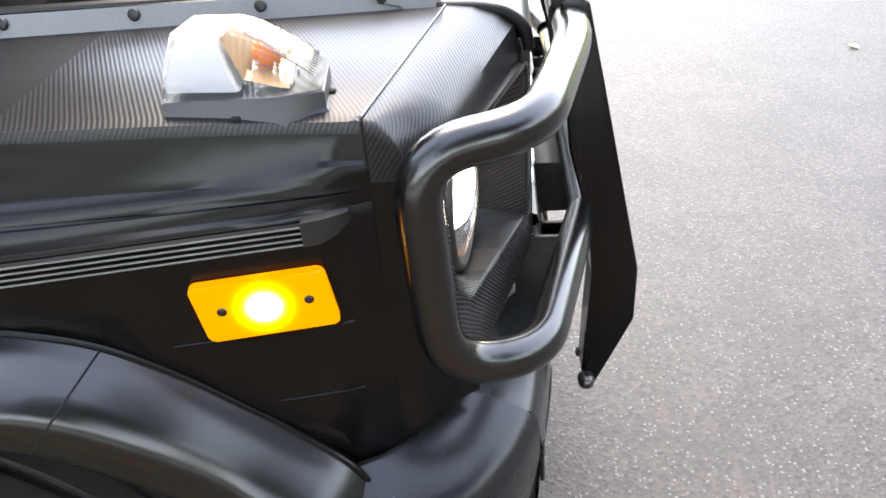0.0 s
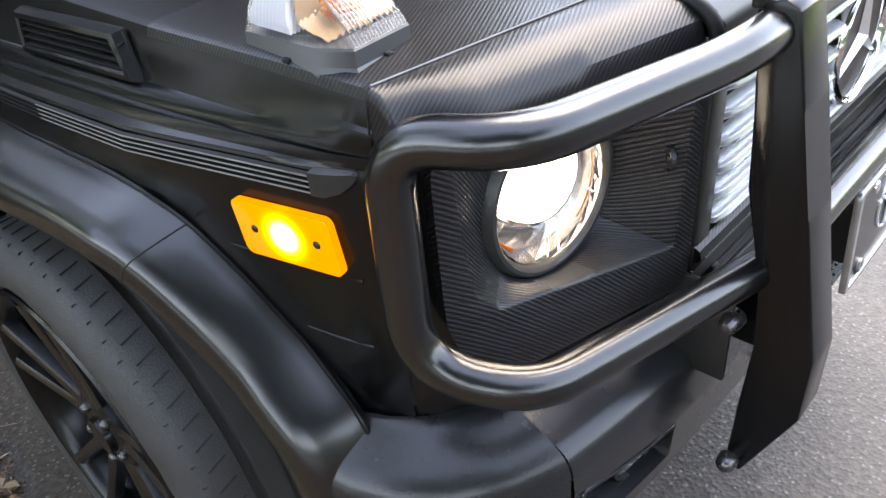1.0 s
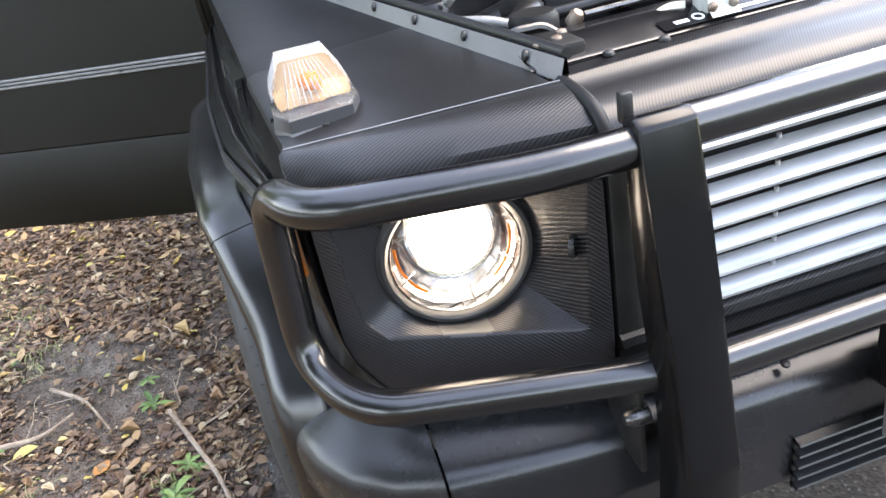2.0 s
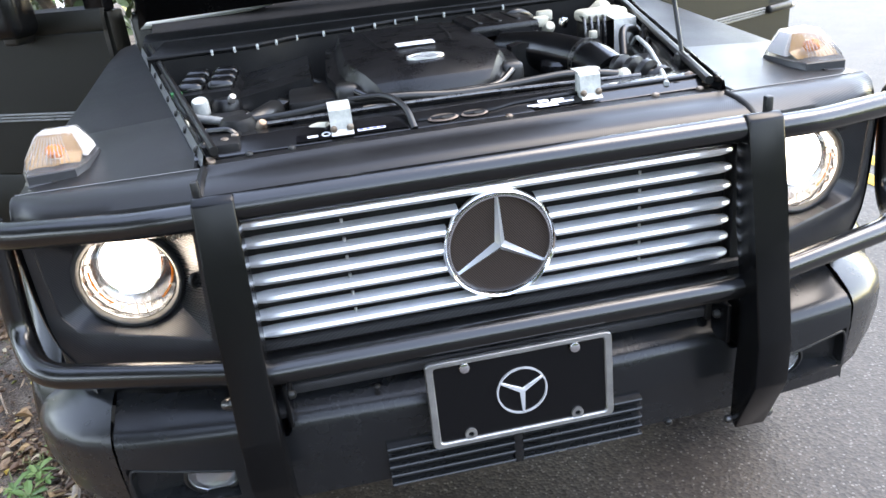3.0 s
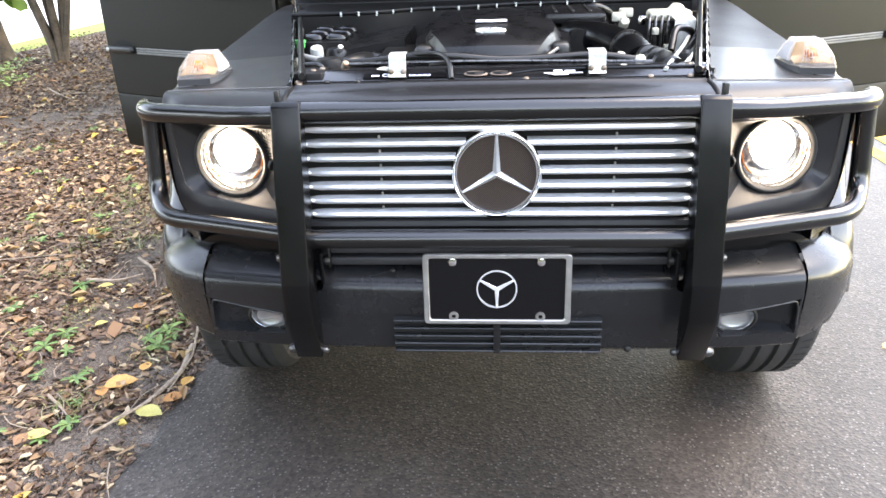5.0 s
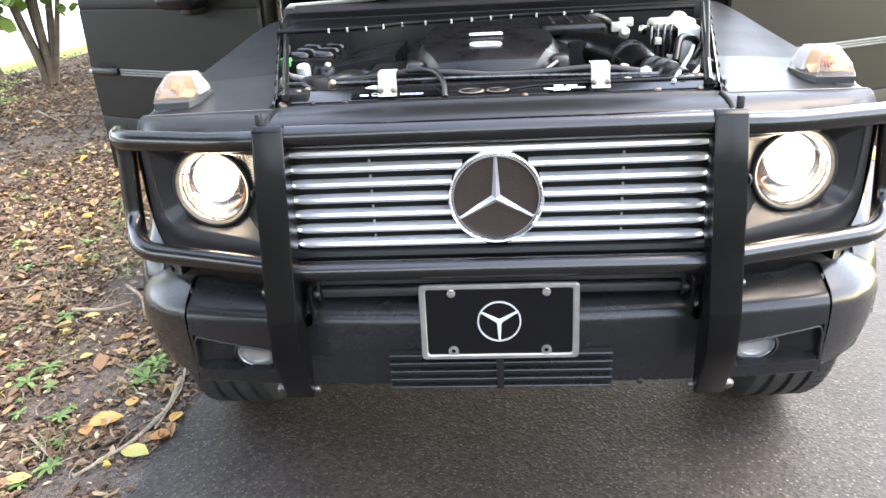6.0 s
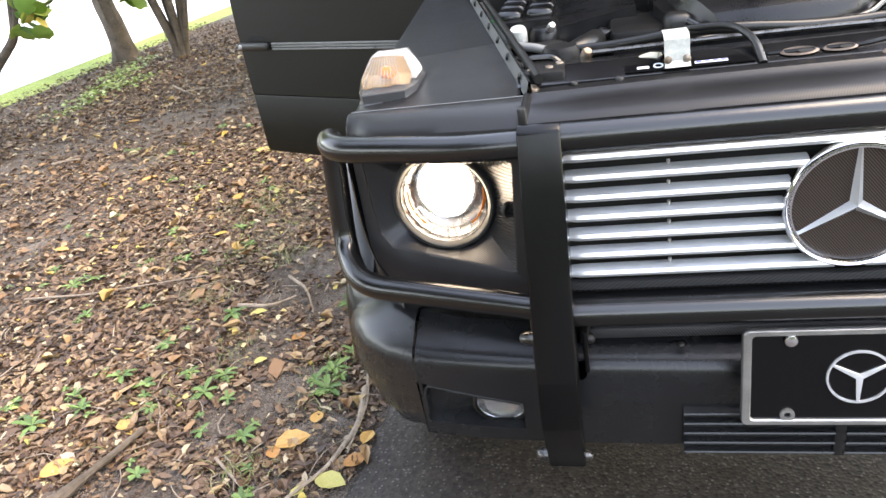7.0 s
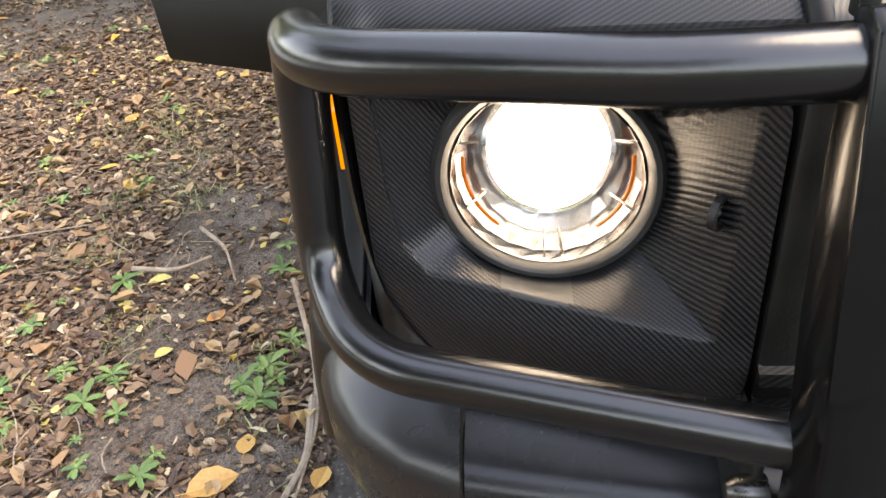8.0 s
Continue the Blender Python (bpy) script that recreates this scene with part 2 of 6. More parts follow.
# sunlight on the street is put into this very pale concrete colour
PALE = ground_mat("sunlit_concrete", [(0.3, (0.60, 0.60, 0.59)), (0.7, (0.68, 0.68, 0.67))], 1.0, 40, 0.2)
# grass colour raised for the sun that falls on it
LAWN = ground_mat("lawn", [(0.3, (0.22, 0.30, 0.07)), (0.7, (0.36, 0.42, 0.12))], 4.0, 90, 0.8)
YELLOW = ground_mat("yellow_road_paint", [(0.3, (0.55, 0.36, 0.05)), (0.7, (0.68, 0.47, 0.09))], 8.0, 120, 0.4)
BARK = wear(mat("grey_bark", (0.2,) * 3), (0.034, 0.025, 0.018), (0.145, 0.108, 0.082), 9, 0.8, 0.95, 1.0, 45)


def leaf_mat(name, stops, transl=0.25):
    m = mat(name, stops[0][1], 0.55)
    geo = node(m, "ShaderNodeNewGeometry")
    c = ramp(m, geo.outputs["Random Per Island"], stops)
    link(m, c, bsdf(m).inputs["Base Color"])
    bsdf(m).inputs["Subsurface Weight"].default_value = 0.0
    return m


LITTER = leaf_mat("dead_leaves", [(0.0, (0.038, 0.022, 0.016)), (0.22, (0.078, 0.042, 0.027)), (0.48, (0.132, 0.072, 0.043)), (0.74, (0.20, 0.117, 0.067)), (0.92, (0.29, 0.19, 0.112)), (1.0, (0.48, 0.39, 0.26))])
TANLEAF = leaf_mat("pale_dead_leaves", [(0.0, (0.22, 0.105, 0.05)), (0.4, (0.30, 0.175, 0.088)), (0.75, (0.38, 0.25, 0.13)), (0.92, (0.46, 0.29, 0.06)), (1.0, (0.50, 0.43, 0.31))])
YELLOWBITS = leaf_mat("yellowing_small_leaves", [(0.0, (0.20, 0.21, 0.06)), (0.35, (0.36, 0.32, 0.09)), (0.7, (0.50, 0.33, 0.08)), (1.0, (0.55, 0.48, 0.30))])
YLEAF = wear(mat("yellow_leaf", (0.6, 0.35, 0.06), 0.5), (0.42, 0.19, 0.045), (0.58, 0.33, 0.11), 14, 0.45, 0.6, 0.1)
OLEAF = wear(mat("orange_leaf", (0.45, 0.18, 0.05), 0.5), (0.34, 0.13, 0.045), (0.52, 0.24, 0.07), 14, 0.45, 0.6, 0.1)
GLEAF = wear(mat("pale_green_leaf", (0.4, 0.42, 0.1), 0.5), (0.34, 0.30, 0.08), (0.48, 0.40, 0.14), 14, 0.45, 0.6, 0.1)
WEED = leaf_mat("weed_green", [(0.0, (0.045, 0.10, 0.026)), (0.5, (0.085, 0.17, 0.042)), (1.0, (0.17, 0.26, 0.08))])
# pale green creeper, lighter than the weeds to hold sunlight in its colour
GROUNDLEAF = leaf_mat("sunlight_pale_creeper", [(0.0, (0.14, 0.22, 0.06)), (0.5, (0.25, 0.36, 0.12)), (1.0, (0.40, 0.48, 0.22))])
GRASS = leaf_mat("thin_grass", [(0.0, (0.08, 0.11, 0.03)), (0.5, (0.15, 0.17, 0.06)), (1.0, (0.30, 0.28, 0.13))])
CROWN = leaf_mat("round_green_leaves", [(0.0, (0.05, 0.12, 0.02)), (0.5, (0.10, 0.21, 0.035)), (0.9, (0.2, 0.3, 0.06)), (1.0, (0.5, 0.3, 0.06))])
# crown leaf colours darkened to put deep shade into the foliage
SHADELEAF = leaf_mat("shade_darkened_leaves", [(0.0, (0.018, 0.036, 0.010)), (0.6, (0.035, 0.066, 0.016)), (1.0, (0.06, 0.095, 0.026))])
TWIG = wear(mat("dry_twig", (0.25,) * 3), (0.16, 0.11, 0.08), (0.40, 0.32, 0.25), 20, 0.8, 0.95, 0.5, 90)


# ---- builders ----
def finish(name, bm, material, parent=None, label="", sharp=38, smooth=True):
    me = bpy.data.meshes.new(name)
    bmesh.ops.recalc_face_normals(bm, faces=bm.faces)
    bm.to_mesh(me)
    bm.free()
    for m in (material if isinstance(material, (list, tuple)) else [material]):
        me.materials.append(m)
    if smooth:
        for p in me.polygons:
            p.use_smooth = True
        me.set_sharp_from_angle(angle=radians(sharp))
    ob = new(name, me)
    ob.parent = parent
    if label:
        ob["label"] = label
    return ob


part = finish


def thing(name, label, category, group="", at=(0, 0, 0), kind=""):
    ob = new(name)
    ob.empty_display_size = 0.1
    ob.location = at
    return tagged(ob, label, category, group, kind)


def box(lo, hi, bevel=0.0, seg=2, bm=None, m=None):
    own = bmesh.new()
    bmesh.ops.create_cube(own, size=1)
    c = [(a + b) / 2 for a, b in zip(lo, hi)]
    s = [abs(b - a) for a, b in zip(lo, hi)]
    bmesh.ops.transform(own, matrix=Matrix.Translation(c) @ Matrix.Diagonal((*s, 1)), verts=own.verts)
    if bevel:
        bmesh.ops.bevel(own, geom=own.edges[:], offset=min(bevel, min(s) * 0.45), segments=seg, profile=0.5, affect="EDGES")
    if m is not None:
        bmesh.ops.transform(own, matrix=m, verts=own.verts)
    return join(bm, own)


def join(bm, own):
    if bm is None:
        return own
    me = bpy.data.meshes.new("tmp")
    own.to_mesh(me)
    own.free()
    bm.from_mesh(me)
    bpy.data.meshes.remove(me)
    return bm


def round_path(pts, rad, steps=6):
    """A polyline with its corners rounded."""
    pts = [Vector(p) for p in pts]
    out = [pts[0]]
    for a, b, c in zip(pts, pts[1:], pts[2:]):
        d0, d1 = (a - b), (c - b)
        r = min(rad, d0.length * 0.48, d1.length * 0.48)
        p0, p1 = b + d0.normalized() * r, b + d1.normalized() * r
        for i in range(steps + 1):
            f = i / steps
            out.append(p0 * (1 - f) ** 2 + b * 2 * f * (1 - f) + p1 * f * f)
    out.append(pts[-1])
    return out


def tube(pts, r, rad=0.05, seg=16, bm=None, caps=True, steps=6, taper=None, ribs=0.0):
    bm = bm or bmesh.new()
    path = round_path(pts, rad, steps)
    if ribs:
        fine = []
        for a, b in zip(path, path[1:]):
            n = max(1, int((b - a).length / 0.004))
            fine += [a.lerp(b, i / n) for i in range(n)]
        path = fine + [path[-1]]
    n = len(path)
    up = None
    rings = []
    for i, p in enumerate(path):
        t = (path[min(i + 1, n - 1)] - path[max(i - 1, 0)]).normalized()
        if up is None:
            up = t.orthogonal().normalized()
        up = (up - t * up.dot(t)).normalized()
        side = t.cross(up)
        rr = r * (1 if taper is None else 1 + (taper - 1) * i / (n - 1))
        if ribs:
            rr += ribs * (1 if (i // 3) % 2 else -1)
        rings.append([bm.verts.new(p + (up * math.cos(a) + side * math.sin(a)) * rr) for a in (2 * math.pi * k / seg for k in range(seg))])
    for a, b in zip(rings, rings[1:]):
        for k in range(seg):
            bm.faces.new((a[k], a[(k + 1) % seg], b[(k + 1) % seg], b[k]))
    if caps:
        bm.faces.new(rings[0])
        bm.faces.new(rings[-1][::-1])
    return bm


def loft(sections, closed=False, caps=False, bm=None):
    """Quads between rows of points; closed joins each row's ends."""
    bm = bm or bmesh.new()
    rows = [[bm.verts.new(p) for p in s] for s in sections]
    n = len(rows[0])
    for a, b in zip(rows, rows[1:]):
        for k in range(n if closed else n - 1):
            bm.faces.new((a[k], a[(k + 1) % n], b[(k + 1) % n], b[k]))
    if caps:
        bm.faces.new(rows[0])
        bm.faces.new(rows[-1][::-1])
    return bm


def lathe(profile, m, seg=48, bm=None, closed=False):
    """profile: (radius, height) pairs round the local z axis, placed by m."""
    rows = [[m @ Vector((r * math.cos(a), r * math.sin(a), h)) for r, h in profile] for a in (2 * math.pi * k / seg for k in range(seg))]
    bm = bm or bmesh.new()
    vs = [[bm.verts.new(p) for p in row] for row in rows]
    n = len(profile)
    for i in range(seg):
        a, b = vs[i], vs[(i + 1) % seg]
        for k in range(n if closed else n - 1):
            bm.faces.new((a[k], a[(k + 1) % n], b[(k + 1) % n], b[k]))
    bmesh.ops.remove_doubles(bm, verts=bm.verts, dist=1e-6)
    return bm


def prism(outline, m, depth, bevel=0.0, seg=2, bm=None):
    """An outline in the local xy plane, extruded along local z, placed by m."""
    own = bmesh.new()
    a = [own.verts.new((x, y, 0)) for x, y in outline]
    b = [own.verts.new((x, y, depth)) for x, y in outline]
    own.faces.new(a[::-1])
    own.faces.new(b)
    n = len(a)
    for k in range(n):
        own.faces.new((a[k], a[(k + 1) % n], b[(k + 1) % n], b[k]))
    if bevel:
        bmesh.ops.bevel(own, geom=own.edges[:], offset=bevel, segments=seg, profile=0.5, affect="EDGES", clamp_overlap=True)
    bmesh.ops.transform(own, matrix=m, verts=own.verts)
    return join(bm, own)


def rounded_rect(w, h, r, steps=5):
    out = []
    for cx, cy, a0 in ((w / 2 - r, h / 2 - r, 0), (-w / 2 + r, h / 2 - r, 90), (-w / 2 + r, -h / 2 + r, 180), (w / 2 - r, -h / 2 + r, 270)):
        for i in range(steps + 1):
            a = radians(a0 + 90 * i / steps)
            out.append((cx + r * math.cos(a), cy + r * math.sin(a)))
    return out


def lerp_table(tab, v):
    xs, ys = zip(*tab)
    return float(np.interp(v, xs, ys))


FACE = Matrix(((1, 0, 0, 0), (0, 0, -1, 0), (0, 1, 0, 0), (0, 0, 0, 1)))  # local z points to the front (-y), local y up


def front(x, y, z):
    return Matrix.Translation((x, y, z)) @ FACE


def dome(m, r, h, bm=None, seg=16):
    prof = [(r, 0), (r, h * 0.35), (r * 0.88, h * 0.72), (r * 0.5, h * 0.95), (0, h)]
    return lathe([(0, 0)] + prof, m, seg, bm)


# ---- ground ----
def sheet(name, pts, z, material, label, category, kind="structure", cells=0):
    bm = bmesh.new()
    bm.faces.new([bm.verts.new((x, y, z)) for x, y in pts])
    return tagged(finish(name, bm, material, smooth=False), label, category, kind=kind)


sheet("ground", [(-600, -600), (600, -600), (600, 600), (-600, 600)], -0.012, SOIL, "dark bare soil under trees with dry leaf litter", "ground")


def edge_x(y):
    return -1.085 + 0.055 * min(3.0, max(-2.0, y)) + 0.012 * math.sin(y * 4.1)


def build_road():
    """Asphalt with a crumbling edge along the soil."""
    rng = random.Random(4)
    bm = bmesh.new()
    left, right = [], []
    y = -60.0
    while y < 90:
        e = edge_x(y) + rng.uniform(-0.018, 0.018)
        left.append((e, y))
        y += 0.06 if -2 < y < 4 else 1.5
    rows = [[(e, y, -0.008), (e + 0.02, y, 0.0), (e + 0.6, y, 0.0), (9.5, y, 0.0)] for e, y in left]
    return tagged(finish("road", loft(rows, bm=bm), ASPHALT, smooth=False), "worn grey asphalt road with a crumbling soil edge", "road", kind="structure")


build_road()
for x0 in (2.38, 2.58):
    sheet("road_line", [(x0, 0.6), (x0 + 0.1, 0.6), (x0 + 0.1, 60), (x0, 60)], 0.004, YELLOW, "faded yellow centre line painted on asphalt", "road marking")
sheet("verge", [(9.5, -60), (80, -60), (80, 90), (9.5, 90)], -0.004, LAWN, "sunlit yellowish lawn beside the road", "lawn")
sheet("lawn_edge", [(-7.6, -30), (-6.95, -30), (-6.5, 30), (-7.15, 30)], -0.006, LAWN, "narrow sunlit grass strip beside a pale street", "grass")
def tree_line():
    """Unseen, uneven dark foliage added to close the place behind the camera."""
    bm = bmesh.new()
    rows = []
    for i in range(90):
        x = -45 + i
        y0 = -13.0 + 1.5 * noise.noise((x * 0.21, 0.0, 2.0))
        h = 4.4 + 2.2 * noise.noise((x * 0.17, 3.0, 1.0)) + 0.8 * noise.noise((x * 0.9, 7.0, 1.0))
        rows.append([(x + 0.4 * noise.noise((x * 0.8, k * 0.9, 4.0)), y0 - 0.25 * k + 0.8 * noise.noise((x * 0.6, k * 0.7, 9.0)), h * k / 8) for k in range(9)])
    loft(rows, bm=bm)
    return tagged(finish("backdrop", bm, HEDGE), "dark uneven line of unseen foliage added behind the camera", "foliage", kind="structure")


def street_side_line():
    """Unseen foliage added beyond the pale street, which closes the place on that side."""
    rows = []
    for i in range(120):
        y = -60 + i
        x0 = -24.0 + 1.5 * noise.noise((y * 0.21, 5.0, 2.0))
        h = 5.0 + 2.4 * noise.noise((y * 0.17, 8.0, 1.0)) + 0.8 * noise.noise((y * 0.9, 2.0, 1.0))
        rows.append([(x0 - 0.25 * k + 0.8 * noise.noise((y * 0.6, k * 0.7, 3.0)), y + 0.4 * noise.noise((y * 0.8, k * 0.9, 6.0)), h * k / 8) for k in range(9)])
    return tagged(finish("backdrop", loft(rows), HEDGE), "dark uneven line of unseen foliage added beyond a pale street", "foliage", kind="structure")


tree_line()
street_side_line()
sheet("pavement", [(-60, -60), (-7.6, -60), (-7.0, 90), (-60, 90)], -0.005, PALE, "pale sunlit concrete street beyond the trees", "pavement")

# ---- the car ----
car = thing("suv", "matte black boxy off-road car, bonnet and doors open, lights on", "car")
SIDES = (-1, 1)

U_TOP = [(0.14, 0.757), (0.42, 0.779), (0.8, 0.80), (1.2, 0.825), (1.4, 0.83)]
Z_TOP = [(0.14, 1.082), (0.25, 1.089), (0.45, 1.097), (1.4, 1.148)]
U_UP = [(0.14, 0.764), (0.3, 0.778), (0.47, 0.786), (0.8, 0.81), (1.4, 0.835)]
U_SIDE = [(0.14, 0.764), (0.184, 0.783), (0.3, 0.808), (0.436, 0.838), (0.7, 0.858), (1.4, 0.862)]
Z_BOT = [(0.14, 0.715), (0.18, 0.725), (0.27, 0.79), (0.39, 0.905), (0.5, 0.94), (1.1, 0.94), (1.25, 0.86), (1.4, 0.5)]


def u_in(y):
    return 0.45 + 0.245 * (y - 0.09)


def z_in(y):
    return lerp_table([(0.09, 1.095), (0.65, 1.122), (1.4, 1.16)], y)


def fender(s):
    """Front wing: flat film-covered top, side with a ledge, open over the wheel."""
    rows = []
    ys = [0.14, 0.16, 0.184, 0.22, 0.26, 0.3, 0.35, 0.4, 0.45, 0.5, 0.6, 0.7, 0.85, 1.0, 1.1, 1.2, 1.3, 1.4]
    for y in ys:
        ut, zt, uu, us, zb = (lerp_table(t, y) for t in (U_TOP, Z_TOP, U_UP, U_SIDE, Z_BOT))
        ui, zi = u_in(y), z_in(y)
        f = min(1.0, max(0.0, (y - 0.15) / 0.3))
        sec = [(ui - 0.002, zi - 0.05), (ui, zi - 0.004), (ui + 0.004, zi), (ui + (ut - ui) * 0.5, (zi + zt) / 2 + 0.0006), (ut - 0.012, zt + 0.001), (ut - 0.003, zt - 0.003), (ut, zt - 0.012),
               (ut + 0.003, zt - 0.035), (uu, 1.045), (uu + 0.002, 1.036), (uu + (us - uu) * 0.22, 1.0325), (uu + (us - uu) * 0.32, 1.026), (uu + (us - uu) * 0.36, 1.0195), (uu + (us - uu) * 0.42, 1.0175), (uu + (us - uu) * 0.58, 1.0225), (uu + (us - uu) * 0.66, 1.0225), (uu + (us - uu) * 0.72, 1.0175), (uu + (us - uu) * 0.75, 1.0125),
               (us - 0.002, 1.010), (us, 1.004), (us, 0.99), (us + 0.0, 0.975), (us, max(zb + 0.01, 0.95)), (us - 0.001, zb + 0.005), (us - 0.004, zb)]
        rows.append([(s * u, y - (0.053 * (1 - (u - 0.45) / 0.31) if y == 0.14 and u < 0.757 else 0), z) for u, z in sec])
    bm = loft(rows)
    ob = part("fender", bm, [CARBON, SATIN, MATTE], car, "front wing with carbon-pattern film on top and satin black side", sharp=32)
    for z0 in (0.893, 0.812):
        part("panel_crease", tube([(s * (lerp_table(U_SIDE, y) - 0.0005), y, z0 + (0.02 * (y - 0.2))) for y in ((0.17, 0.22, 0.27, 0.33) if z0 > 0.85 else (0.17, 0.21, 0.25))], 0.0022, 0.01, 6, taper=0.6), SATIN, ob)
    for p in ob.data.polygons:
        if p.center.z < 1.075 and abs(p.center.x) > 0.74:
            p.material_index = 1
        elif p.center.y > 0.45:
            p.material_index = 1 if abs(p.normal.z) < 0.6 else 2
    return ob


def front_cap(s):
    """Rolled front edge of the wing between the top crease and the lamp panel."""
    rows = []
    n = 14
    for i in range(n + 1):
        f = i / n
        u = 0.456 + (0.757 - 0.456) * f
        yb = 0.088 + 0.052 * f
        zb = 1.0968 - 0.0135 * f
        yf = 0.004 + 0.075 * f + 0.03 * max(0, f - 0.85) / 0.15
        zf = 1.03
        d = yb - yf
        rows.append([(s * u, yb + 0.012, zb - 0.0018), (s * u, yb + 0.003, zb - 0.0012), (s * u, yb - 0.001, zb), (s * u, yb - d * 0.35, zb - 0.003), (s * u, yb - d * 0.68, zb - 0.012),
                     (s * u, yb - d * 0.9, zb - 0.026), (s * u, yf, zf + 0.012), (s * u, yf + 0.001, zf)])
    # rounded outer corner down to the side
    last = [(u, min(y, 0.1396), z) for u, y, z in rows[-1]]
    for du, dz in ((0.0028, 0.0006), (0.0052, 0.0028), (0.0064, 0.0066), (0.0066, 0.012)):
        rows.append([(s * (abs(u) + du), y, z - dz) for u, y, z in last])
    rows.append([(s * (abs(u) + 0.0066), y, 1.028) for u, y, z in last])
    cap = part("front_cap", loft(rows), CARBON, car, "carbon-pattern film on the rolled front edge", sharp=30)
    part("cap_seam", tube([(s * (0.457 + 0.299 * f), 0.0895 + 0.052 * f, 1.0975 - 0.0135 * f) for f in (0.0, 0.5, 1.0)], 0.0011, 0.01, 6), LIP, cap, "pale raised seam in the film")
    part("corner_seam", tube([(s * 0.7572, 0.1412, 1.0825), (s * 0.7632, 0.1412, 1.070), (s * 0.7650, 0.1412, 1.045)], 0.0012, 0.01, 6), SHADOWGAP, cap)
    part("rubber_strip", tube([(s * 0.451, 0.100, 1.0925), (s * 0.451, 0.050, 1.090), (s * 0.451, 0.020, 1.083), (s * 0.451, 0.0, 1.067), (s * 0.451, -0.004, 1.040)], 0.0078, 0.02, 10), BAYBLACK, cap, "black rubber strip in the gap")
    return cap


def side_trim(s):
    """Ribbed rubbing strip with a rounded tip."""
    bm = bmesh.new()
    ys = [0.186, 0.22, 0.27, 0.32, 0.38, 0.44, 0.52, 0.62, 0.75, 0.9, 1.05, 1.25, 1.38]
    prof = []
    for k in range(4):
        z0 = 0.984 + k * 0.0056
        prof += [(0.002, z0), (0.0065, z0 + 0.0012), (0.0065, z0 + 0.0032), (0.002, z0 + 0.0044)]
    rows = [[(s * (lerp_table(U_SIDE, y) + d), y, z) for d, z in prof] for y in ys]
    loft(rows, bm=bm)
    strip = part("side_trim", bm, [SILVERSTRIP, BAYBLACK], car, "ribbed rubbing strip with pale edges, grooves blackened for shade", smooth=False)
    # rib fronts stay pale; groove faces get black for the shade in them
    for p in strip.data.polygons:
        p.material_index = 0 if abs(p.normal.z) < 0.3 and abs(p.center.x) - lerp_table(U_SIDE, p.center.y) > 0.0055 else 1
    cap = []
    for y, d, za, zb in ((0.198, 0.0085, 0.983, 1.0095), (0.184, 0.0088, 0.9835, 1.0105), (0.170, 0.0075, 0.988, 1.0105), (0.160, 0.004, 0.997, 1.010), (0.157, 0.001, 1.002, 1.008)):
        u = lerp_table(U_SIDE, y)
        cap.append([(s * (u - 0.001), y, za), (s * (u + d), y, za + 0.002), (s * (u + d), y, zb - 0.002), (s * (u - 0.001), y, zb)])
    part("trim_tip", loft(cap, caps=True), PLASTIC, strip, "sloping dark end cap", sharp=25)


def side_marker(s):
    """Lit amber lamp with two screws."""
    ya, yb = 0.181, 0.300
    ua, ub = lerp_table(U_SIDE, ya), lerp_table(U_SIDE, yb)
    ang = math.atan2(ub - ua, yb - ya)
    cy, cu, cz = (ya + yb) / 2, (ua + ub) / 2 + 0.002, 0.932
    # local x along the side, local y up, local z outwards
    m = Matrix.Translation((s * cu, cy, cz)) @ Matrix(((s * math.sin(ang), 0, s * math.cos(ang), 0), (math.cos(ang), 0, -math.sin(ang), 0), (0, 1, 0, 0), (0, 0, 0, 1)))
    lamp = part("side_marker", prism([(x + 0.13 * y, y) for x, y in rounded_rect(0.117, 0.059, 0.006)], m, 0.009, 0.0015), MARKER, car, "lit amber side marker lamp")
    for dx in (-0.038, 0.038):
        part("screw", dome(m @ Matrix.Translation((dx, 0.001, 0.0086)), 0.0045, 0.0015, seg=12), PLASTIC, lamp, "dark screw")


def bezel_points(s, n=72):
    cu, cz = 0.606, 0.937

    def rect(u0, u1, z0, z1, e):
        out = []
        for k in range(n):
            a = 2 * math.pi * k / n
            c, d = math.cos(a), math.sin(a)
            w = (u1 - cu) if c > 0 else (cu - u0)
            h = (z1 - cz) if d > 0 else (cz - z0)
            ee = 4.5 if c > 0 and d < 0 else e
            r = (abs(c / w) ** ee + abs(d / h) ** ee) ** (-1 / ee)
            out.append((cu + r * c, cz + r * d))
        return out
    return cu, cz, rect


def y_face(u):
    return -0.004 + (u - 0.46) * 0.28 + 0.9 * max(0, u - 0.70) ** 1.5


def ray_to_outline(cx, cz, angle, corners):
    """Where a ray from the centre meets a closed outline."""
    c, d = math.cos(angle), math.sin(angle)
    best = 1.0
    for (x0, z0), (x1, z1) in zip(corners, corners[1:] + corners[:1]):
        ex, ez = x1 - x0, z1 - z0
        det = c * -ez + d * ex
        if abs(det) < 1e-9:
            continue
        k = ((x0 - cx) * -ez + (z0 - cz) * ex) / det
        f = (c * (z0 - cz) - d * (x0 - cx)) / det
        if k > 0 and -1e-6 <= f <= 1 + 1e-6:
            best = min(best, k)
    return cx + best * c, cz + best * d


